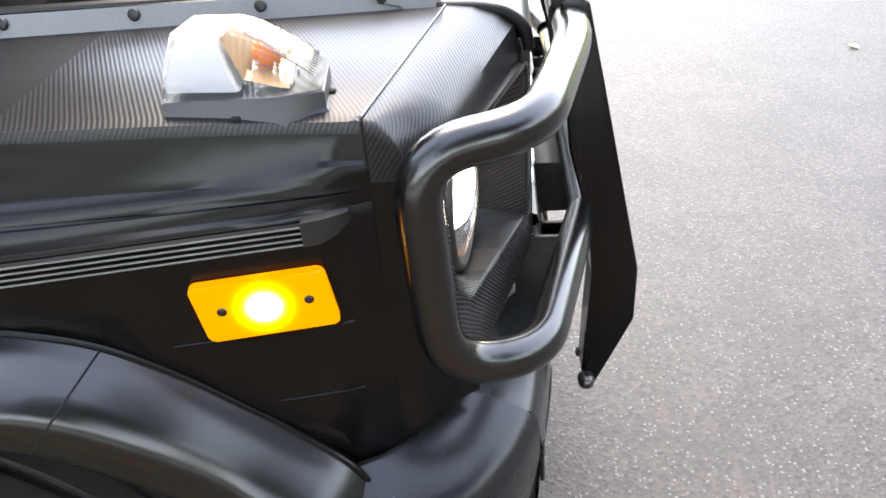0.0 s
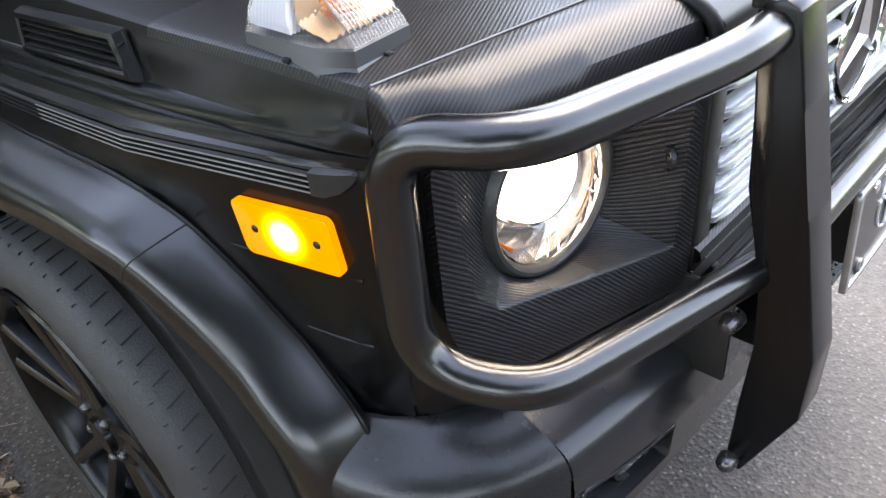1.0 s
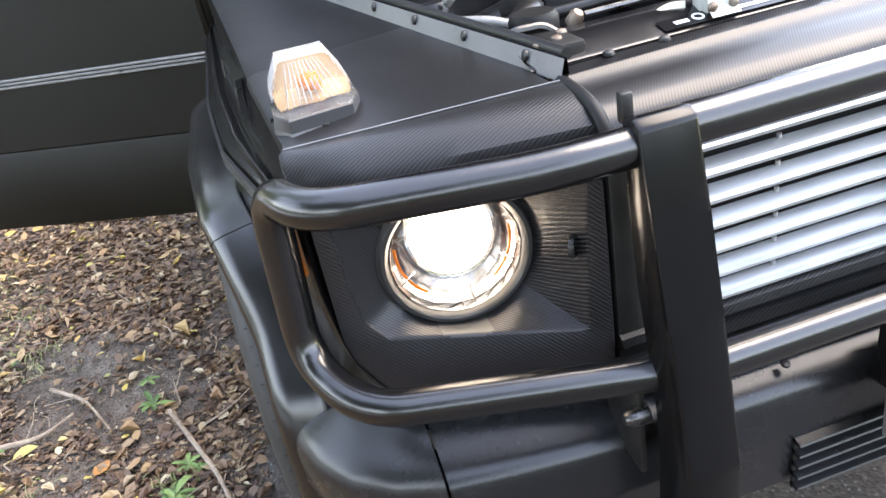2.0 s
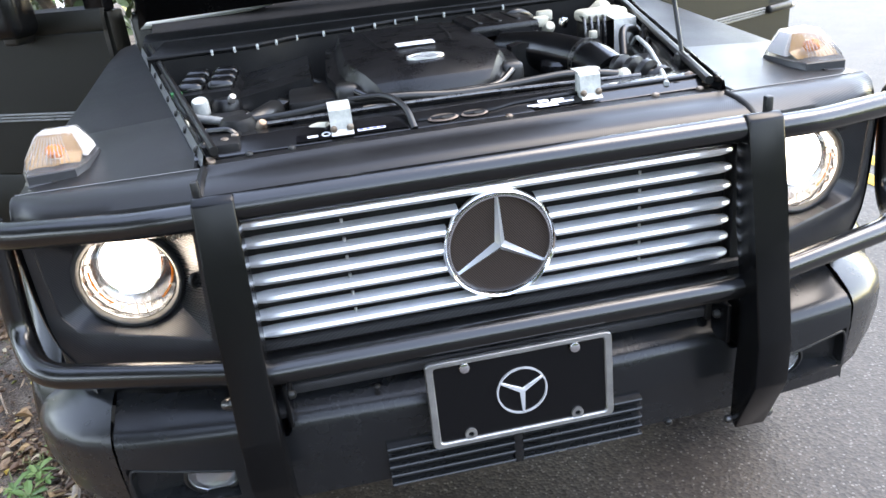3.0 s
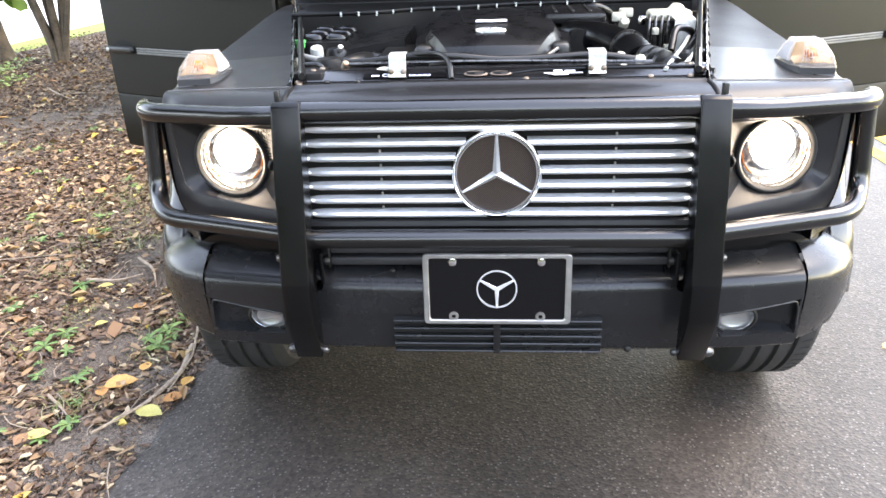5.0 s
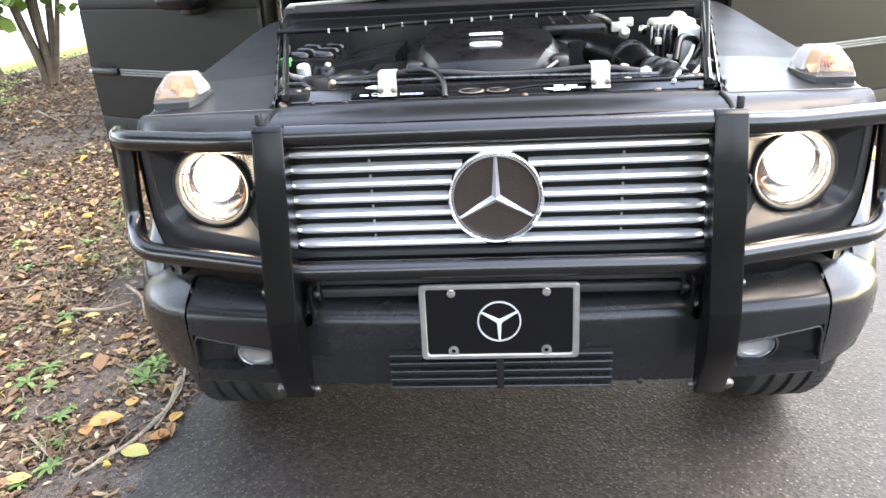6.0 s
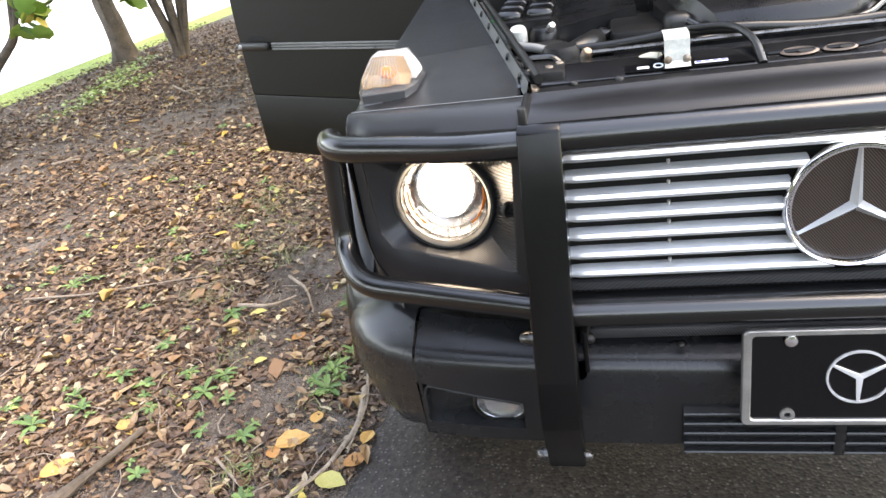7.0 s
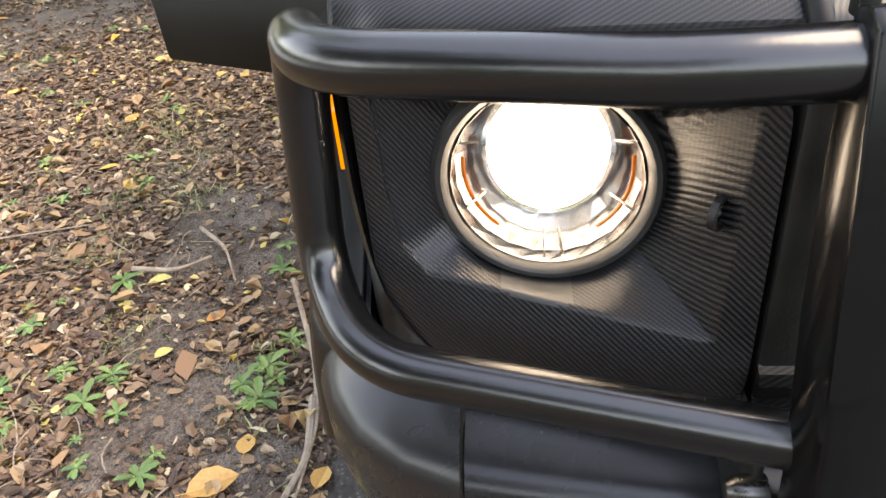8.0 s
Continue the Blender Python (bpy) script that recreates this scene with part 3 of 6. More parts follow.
def headlight(s):
    n = 144
    cu, cz, rect = bezel_points(s, n)
    yl = y_face(cu) + 0.040
    tilt = 0.10
    turns = [2 * math.pi * k / n for k in range(n)]

    def ring(r, dy):
        return [(cu + r * math.cos(a), yl + dy + tilt * r * math.cos(a), cz + r * math.sin(a)) for a in turns]

    def opening(inset, depth):
        """Recess whose floor narrows downwards and slopes back to the lamp."""
        i = inset
        cor = [(0.473 + i, 1.027 - i), (0.738 - i, 1.029 - i), (0.734 - i, 0.93), (0.727 - i, 0.885), (0.706 - i, 0.860 + i), (0.484 + i, 0.833 + i)]
        out = []
        for a in turns:
            u, z = ray_to_outline(cu, cz, a, cor)
            out.append((u, y_face(u) + depth, z))
        return out
    outer = rect(0.460, 0.753, 0.775, 1.034, 14)
    rows = [[(u, y_face(u) + 0.03, z) for u, z in outer], [(u, y_face(u), z) for u, z in outer], opening(0.0, 0.0), opening(0.0025, 0.0015), opening(0.004, 0.005),
            ring(0.0900, 0.0025), ring(0.0880, -0.003), ring(0.0855, -0.0065), ring(0.0815, -0.0068), ring(0.0775, -0.003), ring(0.0755, 0.003), ring(0.0735, 0.02)]
    bm = loft([[(s * x, y, z) for x, y, z in r] for r in rows], closed=True)
    bez = part("headlight", bm, [CARBON_FACE, BEZEL], car, "lit round headlamp in a carbon-pattern surround", sharp=38)
    for p in bez.data.polygons:
        if (abs(p.center.x) - cu) ** 2 + (p.center.z - cz) ** 2 < 0.0895 ** 2:
            p.material_index = 1
    m = Matrix.Translation((s * cu, yl, cz)) @ pose(0, 0, 0, 0, 0, s * math.degrees(math.atan(tilt))) @ FACE
    # faceted reflector bowl in two tiers
    bowl = bmesh.new()
    tiers = [(0.0745, -0.002, 0), (0.069, -0.012, 0), (0.062, -0.030, 9), (0.050, -0.042, 0), (0.036, -0.047, 9)]
    rings = [[bowl.verts.new(m @ Vector((r * math.cos(radians(18 * k + o)), r * math.sin(radians(18 * k + o)), h))) for k in range(20)] for r, h, o in tiers]
    for a, b in zip(rings, rings[1:]):
        for k in range(20):
            bowl.faces.new((a[k], a[(k + 1) % 20], b[(k + 1) % 20]))
            bowl.faces.new((a[k], b[(k + 1) % 20], b[k]))
    part("reflector", bowl, REFLECT, bez, "faceted chrome reflector bowl", smooth=False)
    hot = m @ Matrix.Translation((0, 0.012, -0.012))
    part("projector_ring", lathe([(0.048, -0.046), (0.0468, -0.028), (0.0445, -0.024), (0.0415, -0.0245), (0.0415, -0.05)], hot, 48), CHROME, bez, "chrome projector collar")
    part("projector_lens", lathe([(0.0413, -0.025), (0.030, -0.0185), (0.015, -0.0155), (0, -0.0145)], hot, 40), BULB, bez, "brightly lit projector lens")
    for a in (22, 158, 204, 336, 268, 280):
        c, d = math.cos(radians(a)), math.sin(radians(a))
        part("reflector_rib", tube([m @ Vector((0.049 * c, 0.006 + 0.049 * d, -0.026)), m @ Vector((0.0655 * c, 0.0655 * d, -0.018))], 0.0011, 0.01, 8), CHROME, bez)
    # orange reflections in the bowl, put in as thin coloured tubes
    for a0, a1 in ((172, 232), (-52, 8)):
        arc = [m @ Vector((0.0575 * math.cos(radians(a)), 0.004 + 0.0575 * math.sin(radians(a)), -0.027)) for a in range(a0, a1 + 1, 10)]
        part("reflection_arc", tube(arc, 0.0013, 0.01, 8), AMBERBULB_GLINT, bez, "thin orange tube drawn as a reflection")
    g = part("lens", lathe([(0.0758, -0.002), (0.070, 0.006), (0.050, 0.013), (0.026, 0.017), (0, 0.018), (0, 0.015), (0.026, 0.014), (0.050, 0.010), (0.069, 0.003), (0.0748, -0.004)], m, 64), LENS, bez, "clear convex glass")
    g.visible_shadow = False
    # fixing screw on the inner cheek
    q = Matrix.Translation((s * 0.488, 0.0135, 0.940)) @ pose(0, 0, 0, 0, 0, -s * 50) @ FACE
    part("screw_boss", lathe([(0.013, -0.006), (0.0125, -0.001), (0.0105, 0.0), (0.009, -0.004), (0.004, -0.004), (0.003, -0.006), (0, -0.006)], q, 24), PLASTIC, bez, "dark recessed fixing screw")
    return bez


def corner_skin(s):
    """Rounded body corner between lamp panel and wing side."""
    rows = []
    for z in (1.045, 1.03, 0.98, 0.93, 0.89, 0.86, 0.83, 0.80, 0.775, 0.74):
        ub = lerp_table([(0.74, 0.70), (0.775, 0.70), (0.80, 0.722), (0.83, 0.742), (0.87, 0.752), (0.93, 0.757), (1.05, 0.757)], z)
        y0 = y_face(ub)
        rows.append([(s * (ub - 0.004), y0 + 0.03, z), (s * ub, y0 + 0.006, z), (s * (ub + 0.004), y0 - 0.001, z), (s * (ub + 0.010), y0 + 0.008, z), (s * (ub * 0.4 + 0.6 * 0.764), y0 * 0.45 + 0.14 * 0.55, z), (s * 0.7635, 0.128, z), (s * 0.7635, 0.1405, z)])
    part("corner_panel", loft(rows), SATIN, car, "rounded satin black body corner", sharp=50)


def turn_lamp(s):
    """Wing-top indicator: grey base, ribbed clear lens with slanted faces, amber bulb."""
    plan = [(0.757, 0.305), (0.757, 0.205), (0.742, 0.172), (0.668, 0.182), (0.655, 0.215), (0.655, 0.305)]
    cx, cy = 0.706, 0.245

    def ringp(scale, z, dy=0.0, rise=0.0):
        return [(s * (cx + (u - cx) * scale), cy + (y - cy) * scale + dy, z + rise * (y - 0.172)) for u, y in plan]
    zb = 1.080
    base = loft([ringp(1.06, zb), ringp(1.05, zb + 0.004), ringp(1.0, zb + 0.008), ringp(1.0, zb + 0.022), ringp(0.97, zb + 0.024)], closed=True)
    base.faces.new([v for v in base.verts][-6:])
    bs = part("turn_lamp", base, GREY, car, "wing-top turn lamp with clear ribbed lens on grey base")
    top = [(0.735, 0.292), (0.737, 0.252), (0.728, 0.232), (0.690, 0.234), (0.678, 0.250), (0.678, 0.292)]
    mid = [(0.752, 0.301), (0.753, 0.208), (0.739, 0.180), (0.671, 0.189), (0.660, 0.217), (0.660, 0.301)]

    def lay(pl, z):
        return [(s * u, y, z + 0.035 * (y - 0.2)) for u, y in pl]
    bmesh_l = loft([ringp(0.99, zb + 0.024), lay(mid, zb + 0.034), lay([(a[0] * 0.9 + b[0] * 0.1, a[1] * 0.9 + b[1] * 0.1) for a, b in zip(mid, top)], zb + 0.042), lay([(a[0] * 0.12 + b[0] * 0.88, a[1] * 0.12 + b[1] * 0.88) for a, b in zip(mid, top)], zb + 0.068), lay(top, zb + 0.071)], closed=True)
    bmesh_l.faces.new([v for v in bmesh_l.verts][-6:])
    l = part("ribbed_lens", bmesh_l, RIBBED, bs, "clear ribbed lens")
    l.visible_shadow = False
    inset = [(cx + (u - cx) * 0.975, cy + (y - cy) * 0.975) for u, y in mid]
    crown_ = [(cx + (u - cx) * 0.93, 0.262 + (y - 0.262) * 0.90) for u, y in top]

    def back_half(pl, y0):
        return [(u, max(y, y0)) for u, y in pl]
    part("lamp_housing", loft([lay(back_half(inset, 0.240), zb + 0.027), lay(back_half(inset, 0.244), zb + 0.036), lay(back_half(crown_, 0.258), zb + 0.066)], closed=True, caps=True), HOUSING, bs, "white housing behind the lens")
    # panel whose colour carries the bulb's tan reflection
    part("tan_reflection_panel", loft([[(s * u, 0.200 + 0.010 * (0.74 - u) / 0.07, zb + 0.026) for u in (0.668, 0.70, 0.744)], [(s * u, 0.236, zb + 0.036) for u in (0.668, 0.70, 0.744)], [(s * u, 0.252, zb + 0.066) for u in (0.680, 0.70, 0.733)]]), LAMPTAN, bs, "panel tinted tan for the bulb's reflection")
    for k in range(10):
        u0, u1 = 0.6745 + 0.0071 * k, 0.692 + 0.0040 * k
        part("lens_rib", tube([(s * u0, 0.1875 - 0.009 * (u0 - 0.6745) / 0.064, zb + 0.035), (s * u1, 0.2335, zb + 0.0700)], 0.0008, 0.01, 6), SILVERSTRIP, l)
    part("amber_bulb", lathe([(0, 0.018), (0.008, 0.016), (0.0125, 0.008), (0.0125, -0.008), (0, -0.010)], Matrix.Translation((s * 0.706, 0.224, zb + 0.044)) @ pose(0, 0, 0, 60), 16), AMBERBULB_GLINT, bs, "amber bulb")
    for u, y in ((0.7575, 0.245), (0.703, 0.1755)):
        part("drain_slot", box((s * u - 0.004, y - 0.004, zb + 0.005), (s * u + 0.004, y + 0.004, zb + 0.010), 0.001, 1), SHADOWGAP, bs)


def grille():
    """Silver slats, a backing blackened for the shade behind them and the round badge."""
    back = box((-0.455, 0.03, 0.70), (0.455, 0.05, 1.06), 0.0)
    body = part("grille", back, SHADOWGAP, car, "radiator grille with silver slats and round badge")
    for k in range(7):
        z = 0.8335 + k * 0.0318
        for s in SIDES:
            x0, x1 = math.sqrt(max(0.0, 0.094 ** 2 - (z - 0.925) ** 2)) * 0.985, 0.415
            rows = []
            prof = [(0.012, -0.0098), (0.0, -0.0092), (-0.008, -0.0058), (-0.0105, -0.0006), (-0.0085, 0.0046), (0.001, 0.0080), (0.012, 0.0086)]
            for x, sc in ((x0, 1.0), (x1 - 0.03, 1.0), (x1 - 0.014, 0.86), (x1 - 0.004, 0.7), (x1, 0.45)):
                rows.append([(s * x, -0.002 + y * sc + (1 - sc) * 0.012, z + h * sc) for y, h in prof])
            bm = loft(rows)
            part("slat", bm, SILVER, body)
            part("slat_pin", tube([(s * 0.25, 0.004, z + 0.0095), (s * 0.25, 0.004, z + 0.0155)], 0.0026, seg=8), STEEL, body)
    part("lower_panel", loft([[(x, -0.004, 0.822), (x, -0.012, 0.818), (x, -0.015, 0.808), (x, -0.010, 0.802), (x, 0.002, 0.800), (x, 0.004, 0.793), (x, -0.006, 0.788), (x, -0.010, 0.776), (x, 0.0, 0.770)] for x in (-0.455, 0, 0.455)]),
         CARBON, body, "carbon-pattern strip below the slats")
    for s in SIDES:
        part("grille_side", box((s * 0.418 - 0.0, -0.006, 0.77), (s * 0.455, 0.03, 1.055), 0.004), PLASTIC, body)
    for z in (0.746, 0.717):
        part("intake_slat", box((-0.378, -0.003, z - 0.0095), (0.378, 0.03, z + 0.0095), 0.004), INTAKEMESH, body, "fine mesh strip behind the lower cross tube")
    for s in SIDES:
        part("intake_end", box((s * 0.386 - 0.008, -0.006, 0.700), (s * 0.386 + 0.008, 0.03, 0.760), 0.004), PLASTIC, body)
    m = front(0, -0.006, 0.925)
    badge = part("badge", lathe([(0.0825, -0.004), (0.0825, 0.003), (0.0845, 0.007), (0.0868, 0.007), (0.0880, 0.0045), (0.0895, 0.008), (0.0925, 0.0105), (0.096, 0.007), (0.0972, 0.0), (0.0955, -0.006)], m, 72), CHROME, car, "round chrome badge ring with a three-pointed star")
    part("badge_mesh", lathe([(0, 0.0), (0.088, 0.0)], m, 48), MESHED, badge, "dark brown mesh behind the star")
    for a in (90, 210, 330):
        bm = bmesh.new()
        q = m @ pose(0, 0, 0, 0, 0, a - 90)
        pts = [(0, 0.084, 0.005), (-0.0030, 0.083, 0.001), (-0.0085, 0.0049, 0.001), (0, 0.0, 0.012), (0.0085, 0.0049, 0.001), (0.0030, 0.083, 0.001)]
        v = [bm.verts.new(q @ Vector(p)) for p in pts]
        for f in ((0, 1, 2, 3), (0, 3, 4, 5)):
            bm.faces.new([v[i] for i in f])
        part("star_arm", bm, SILVER, badge, smooth=False)


def top_panel():
    """Film-covered panel over the grille, rolled at the front, with a raised seam at the back."""
    rows = []
    for i in range(21):
        x = -0.446 + 0.892 * i / 20
        c = 0.004 * (1 - (x / 0.446) ** 2)
        rows.append([(x, 0.136, 1.075), (x, 0.135, 1.093 + c), (x, 0.132, 1.096 + c), (x, 0.101, 1.0955 + c), (x, 0.0985, 1.099 + c), (x, 0.095, 1.0995 + c), (x, 0.091, 1.0985 + c), (x, 0.087, 1.094 + c), (x, 0.05, 1.092 + c), (x, 0.02, 1.086 + c), (x, 0.004, 1.078 + c), (x, -0.006, 1.066 + c), (x, -0.010, 1.052), (x, -0.008, 1.034), (x, 0.02, 1.03)])
    part("grille_top_panel", loft(rows), CARBON_PANEL, car, "carbon-pattern film panel above the grille", sharp=50)


def brush_guard():
    """Tube guard: two upright channels, cross tubes and a loop round each headlamp."""
    guard = part("brush_guard", tube([(-0.43, -0.050, 1.072), (0.43, -0.050, 1.072)], 0.0222, seg=20), TUBE, car, "black tubular brush guard with two uprights")
    part("cross_tube", tube([(-0.43, -0.076, 0.803), (0.43, -0.076, 0.803)], 0.0205, seg=20), TUBE, guard)
    for s in SIDES:
        loop = [(s * 0.44, -0.052, 1.067), (s * 0.50, -0.052, 1.067), (s * 0.548, -0.044, 1.065), (s * 0.753, -0.002, 1.067), (s * 0.786, 0.100, 1.062), (s * 0.798, 0.088, 0.853), (s * 0.752, -0.004, 0.828), (s * 0.44, -0.072, 0.812)]
        part("lamp_loop", tube(loop, 0.0205, 0.055, 20, steps=8), TUBE, guard, "bent tube looping round the headlamp")
        # upright: C channel
        outline = [(-0.040, 1.092), (-0.060, 1.098), (-0.074, 1.090), (-0.0925, 1.0), (-0.1145, 0.893), (-0.149, 0.725), (-0.148, 0.64), (-0.095, 0.517), (-0.076, 0.535), (-0.080, 0.62), (-0.086, 0.72), (-0.080, 0.80), (-0.052, 0.91), (-0.045, 1.02)]
        m = Matrix.Translation((s * 0.455 if s < 0 else s * 0.395, 0, 0)) @ Matrix(((0, 0, 1, 0), (1, 0, 0, 0), (0, 1, 0, 0), (0, 0, 0, 1)))
        post = part("upright", prism(outline, m, 0.060, 0.004, 2), SATIN, guard, "flat black steel upright with rounded top")
        part("dome_nut", dome(Matrix.Translation((s * 0.455, -0.062, 0.752)) @ pose(0, 0, 0, 0, s * 90), 0.012, 0.030), DARKSTEEL, guard, "metal dome nut")
        part("dome_nut", dome(Matrix.Translation((s * 0.455, -0.082, 0.534)) @ pose(0, 0, 0, 0, s * 90), 0.0125, 0.022), DARKSTEEL, guard, "metal dome nut")
        part("dome_nut", dome(Matrix.Translation((s * 0.395, -0.080, 0.530)) @ pose(0, 0, 0, 0, -s * 90), 0.008, 0.012), DARKSTEEL, guard, "metal dome nut")
        part("bracket", loft([[(s * u, y, z) for u, z in ((0.412, 0.762), (0.411, 0.690), (0.407, 0.680), (0.400, 0.676), (0.391, 0.677), (0.385, 0.683), (0.383, 0.692), (0.383, 0.762))] for y in (-0.072, -0.02)]), SATIN, guard, "black U-shaped mounting bracket")
        part("bracket_plate", box((s * 0.383 - 0.004, -0.074, 0.692), (s * 0.383 + 0.004, -0.02, 0.766), 0.002), SATIN, guard)
        part("bracket_bolt", dome(Matrix.Translation((s * 0.380, -0.045, 0.737)) @ pose(0, 0, 0, 0, -s * 90), 0.008, 0.012), PLASTIC, guard)
        part("mount_plate", box((s * 0.458, -0.062, 0.66), (s * 0.466, 0.02, 0.79), 0.003), PLASTIC, guard)
        part("hook", box((s * 0.448 - 0.006, -0.044, 1.085), (s * 0.448 + 0.006, -0.030, 1.116), 0.003), PLASTIC, guard)


def bumper():
    zt, yf = 0.688, -0.024
    xs = [0.0, 0.2, 0.38, 0.498, 0.503, 0.53, 0.56, 0.60, 0.64, 0.672, 0.677, 0.683]

    def section(x):
        rec = 0.020 + 0.044 * (0.677 - x) / 0.175 if 0.5 < x < 0.675 else 0.0
        rt = 0.595 + 0.16 * max(0.0, x - 0.5)
        sweep = 0.03 * (x / 0.68) ** 4
        ze = 0.654 + 0.014 * (x / 0.68)
        pr = [(0.06, 0.720), (0.052, 0.7185), (yf + 0.014, ze + 0.0225), (yf + 0.005, ze + 0.0175), (yf - 0.002, ze + 0.011), (yf - 0.007, ze + 0.003), (yf - 0.0092, ze - 0.006), (yf - 0.0100, ze - 0.014), (yf - 0.012, rt + 0.008), (yf - 0.012, rt + 0.003),
              (yf - 0.011 + rec, rt - 0.002), (yf - 0.008 + rec, 0.548), (yf - 0.007, 0.537), (yf - 0.003, 0.508), (yf + 0.01, 0.498), (0.08, 0.49), (0.12, 0.60)]
        return [(x, y + sweep, z) for y, z in pr]
    secs = [section(x) for x in xs]
    full = [[(-x, y, z) for x, y, z in sec] for sec in secs[:0:-1]] + secs
    body = part("bumper", loft(full), BUMPER, car, "dark grey-black front bumper with fog lamps", sharp=30)
    for s in SIDES:
        rows = []
        plan = [(0.687, 0.006), (0.74, 0.030), (0.79, 0.068), (0.825, 0.115), (0.845, 0.165), (0.852, 0.215)]
        for i, (u, y0) in enumerate(plan):
            f = i / 5
            nx, ny = math.sin(radians(75 * f)), -math.cos(radians(75 * f))
            back = 0.085 * (1 - 0.3 * f)
            up = 0.030 * f
            sec = [(-back, 0.724), (-back + 0.006, 0.7235), (-0.048, 0.7145), (-0.014, 0.6965), (-0.005, 0.6895), (0.002, 0.682), (0.0065, 0.674), (0.0088, 0.666), (0.0095, 0.657), (0.009, 0.62), (0.001, 0.555 + up * 0.5), (-0.008, 0.515 + up), (-0.02, 0.502 + up), (-0.10, 0.500 + up)]
            rows.append([(s * (u + nx * d), y0 + ny * d, z - (0.012 * f if z > 0.6 else 0)) for d, z in sec])
        cap = loft(rows)
        cap.faces.new([v for v in cap.verts][-14:])
        part("bumper_corner", cap, BUMPER, body, "wrapped bumper corner behind a seam", sharp=30)
        part("seam", loft([[(s * 0.685, y, z) for y, z in ((0.05, 0.700), (0.006, 0.686), (0.002, 0.62), (0.004, 0.50))], [(s * 0.6851, y + 0.01, z) for y, z in ((0.06, 0.69), (0.016, 0.676), (0.012, 0.62), (0.014, 0.51))]]), SHADOWGAP, body, smooth=False)
        lip = [(0.502, 0.5955), (0.56, 0.6045), (0.62, 0.614), (0.668, 0.622), (0.6745, 0.600), (0.6745, 0.560)]
        part("recess_lip", tube([(s * x, yf - 0.0115 + 0.03 * (x / 0.68) ** 4, z) for x, z in lip], 0.0028, 0.008, 8), BUMPER, body)
        # fog lamp in its recess
        q = front(s * 0.541, 0.004, 0.572) @ pose(0, 0, 0, 0, 0, s * 6) @ Matrix.Diagonal((0.98, 0.74, 1, 1))
        fog = part("fog_lamp", lathe([(0.052, -0.02), (0.052, 0.004), (0.047, 0.006), (0.045, 0.0)], q, 40), PLASTIC, body, "oval fog lamp in a recess")
        part("fog_reflector", lathe([(0.045, 0.0), (0.03, -0.004), (0, -0.006)], q, 40), FOGIN, fog, smooth=False)
        fg = part("fog_glass", lathe([(0.0455, 0.0), (0.03, 0.006), (0, 0.008), (0, 0.006), (0.03, 0.004), (0.045, -0.002)], q, 40), LENS, fog, "clear fog lamp glass")
        fg.visible_shadow = False
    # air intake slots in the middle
    # flat near-black sheet stands for the shade between the slats
    part("intake_recess_shade", box((-0.236, yf - 0.0125, 0.503), (0.236, yf - 0.009, 0.592), 0.0), SHADOWGAP, body)
    for k in range(5):
        for s in SIDES:
            z = 0.508 + k * 0.0195
            part("intake_slat", loft([[(s * x, yf + y, z + h) for y, h in ((-0.008, -0.002), (-0.0225, -0.0015), (-0.0245, 0.0012), (-0.023, 0.0035), (-0.008, 0.0085))] for x in (0.008, 0.012, 0.232, 0.236)], caps=True), BUMPER, body)
    part("intake_divider", box((-0.009, yf - 0.021, 0.501), (0.009, yf - 0.008, 0.594), 0.003), BUMPER, body)
    part("bumper_stud", dome(front(-0.236, -0.01, 0.697) @ pose(0, 0, 0, -70), 0.006, 0.004), PLASTIC, body)
    part("bumper_stud", dome(front(0.3, -0.02, 0.505), 0.008, 0.012), PLASTIC, body)
    # dark valance above the bumper, below the lamps
    rows = []
    for u, y in ((0.0, 0.045), (0.45, 0.045), (0.60, 0.065), (0.70, 0.095), (0.745, 0.125), (0.764, 0.15), (0.785, 0.20), (0.80, 0.26), (0.803, 0.33)):
        rows.append([(u, y + 0.01, 0.79), (u, y, 0.775), (u, y - 0.004, 0.74), (u, y + 0.004, 0.69)])
    full = [[(-x, y, z) for x, y, z in r] for r in rows[:0:-1]] + rows
    part("valance", loft(full), SATIN, car, "recessed satin black panel between lamps and bumper")


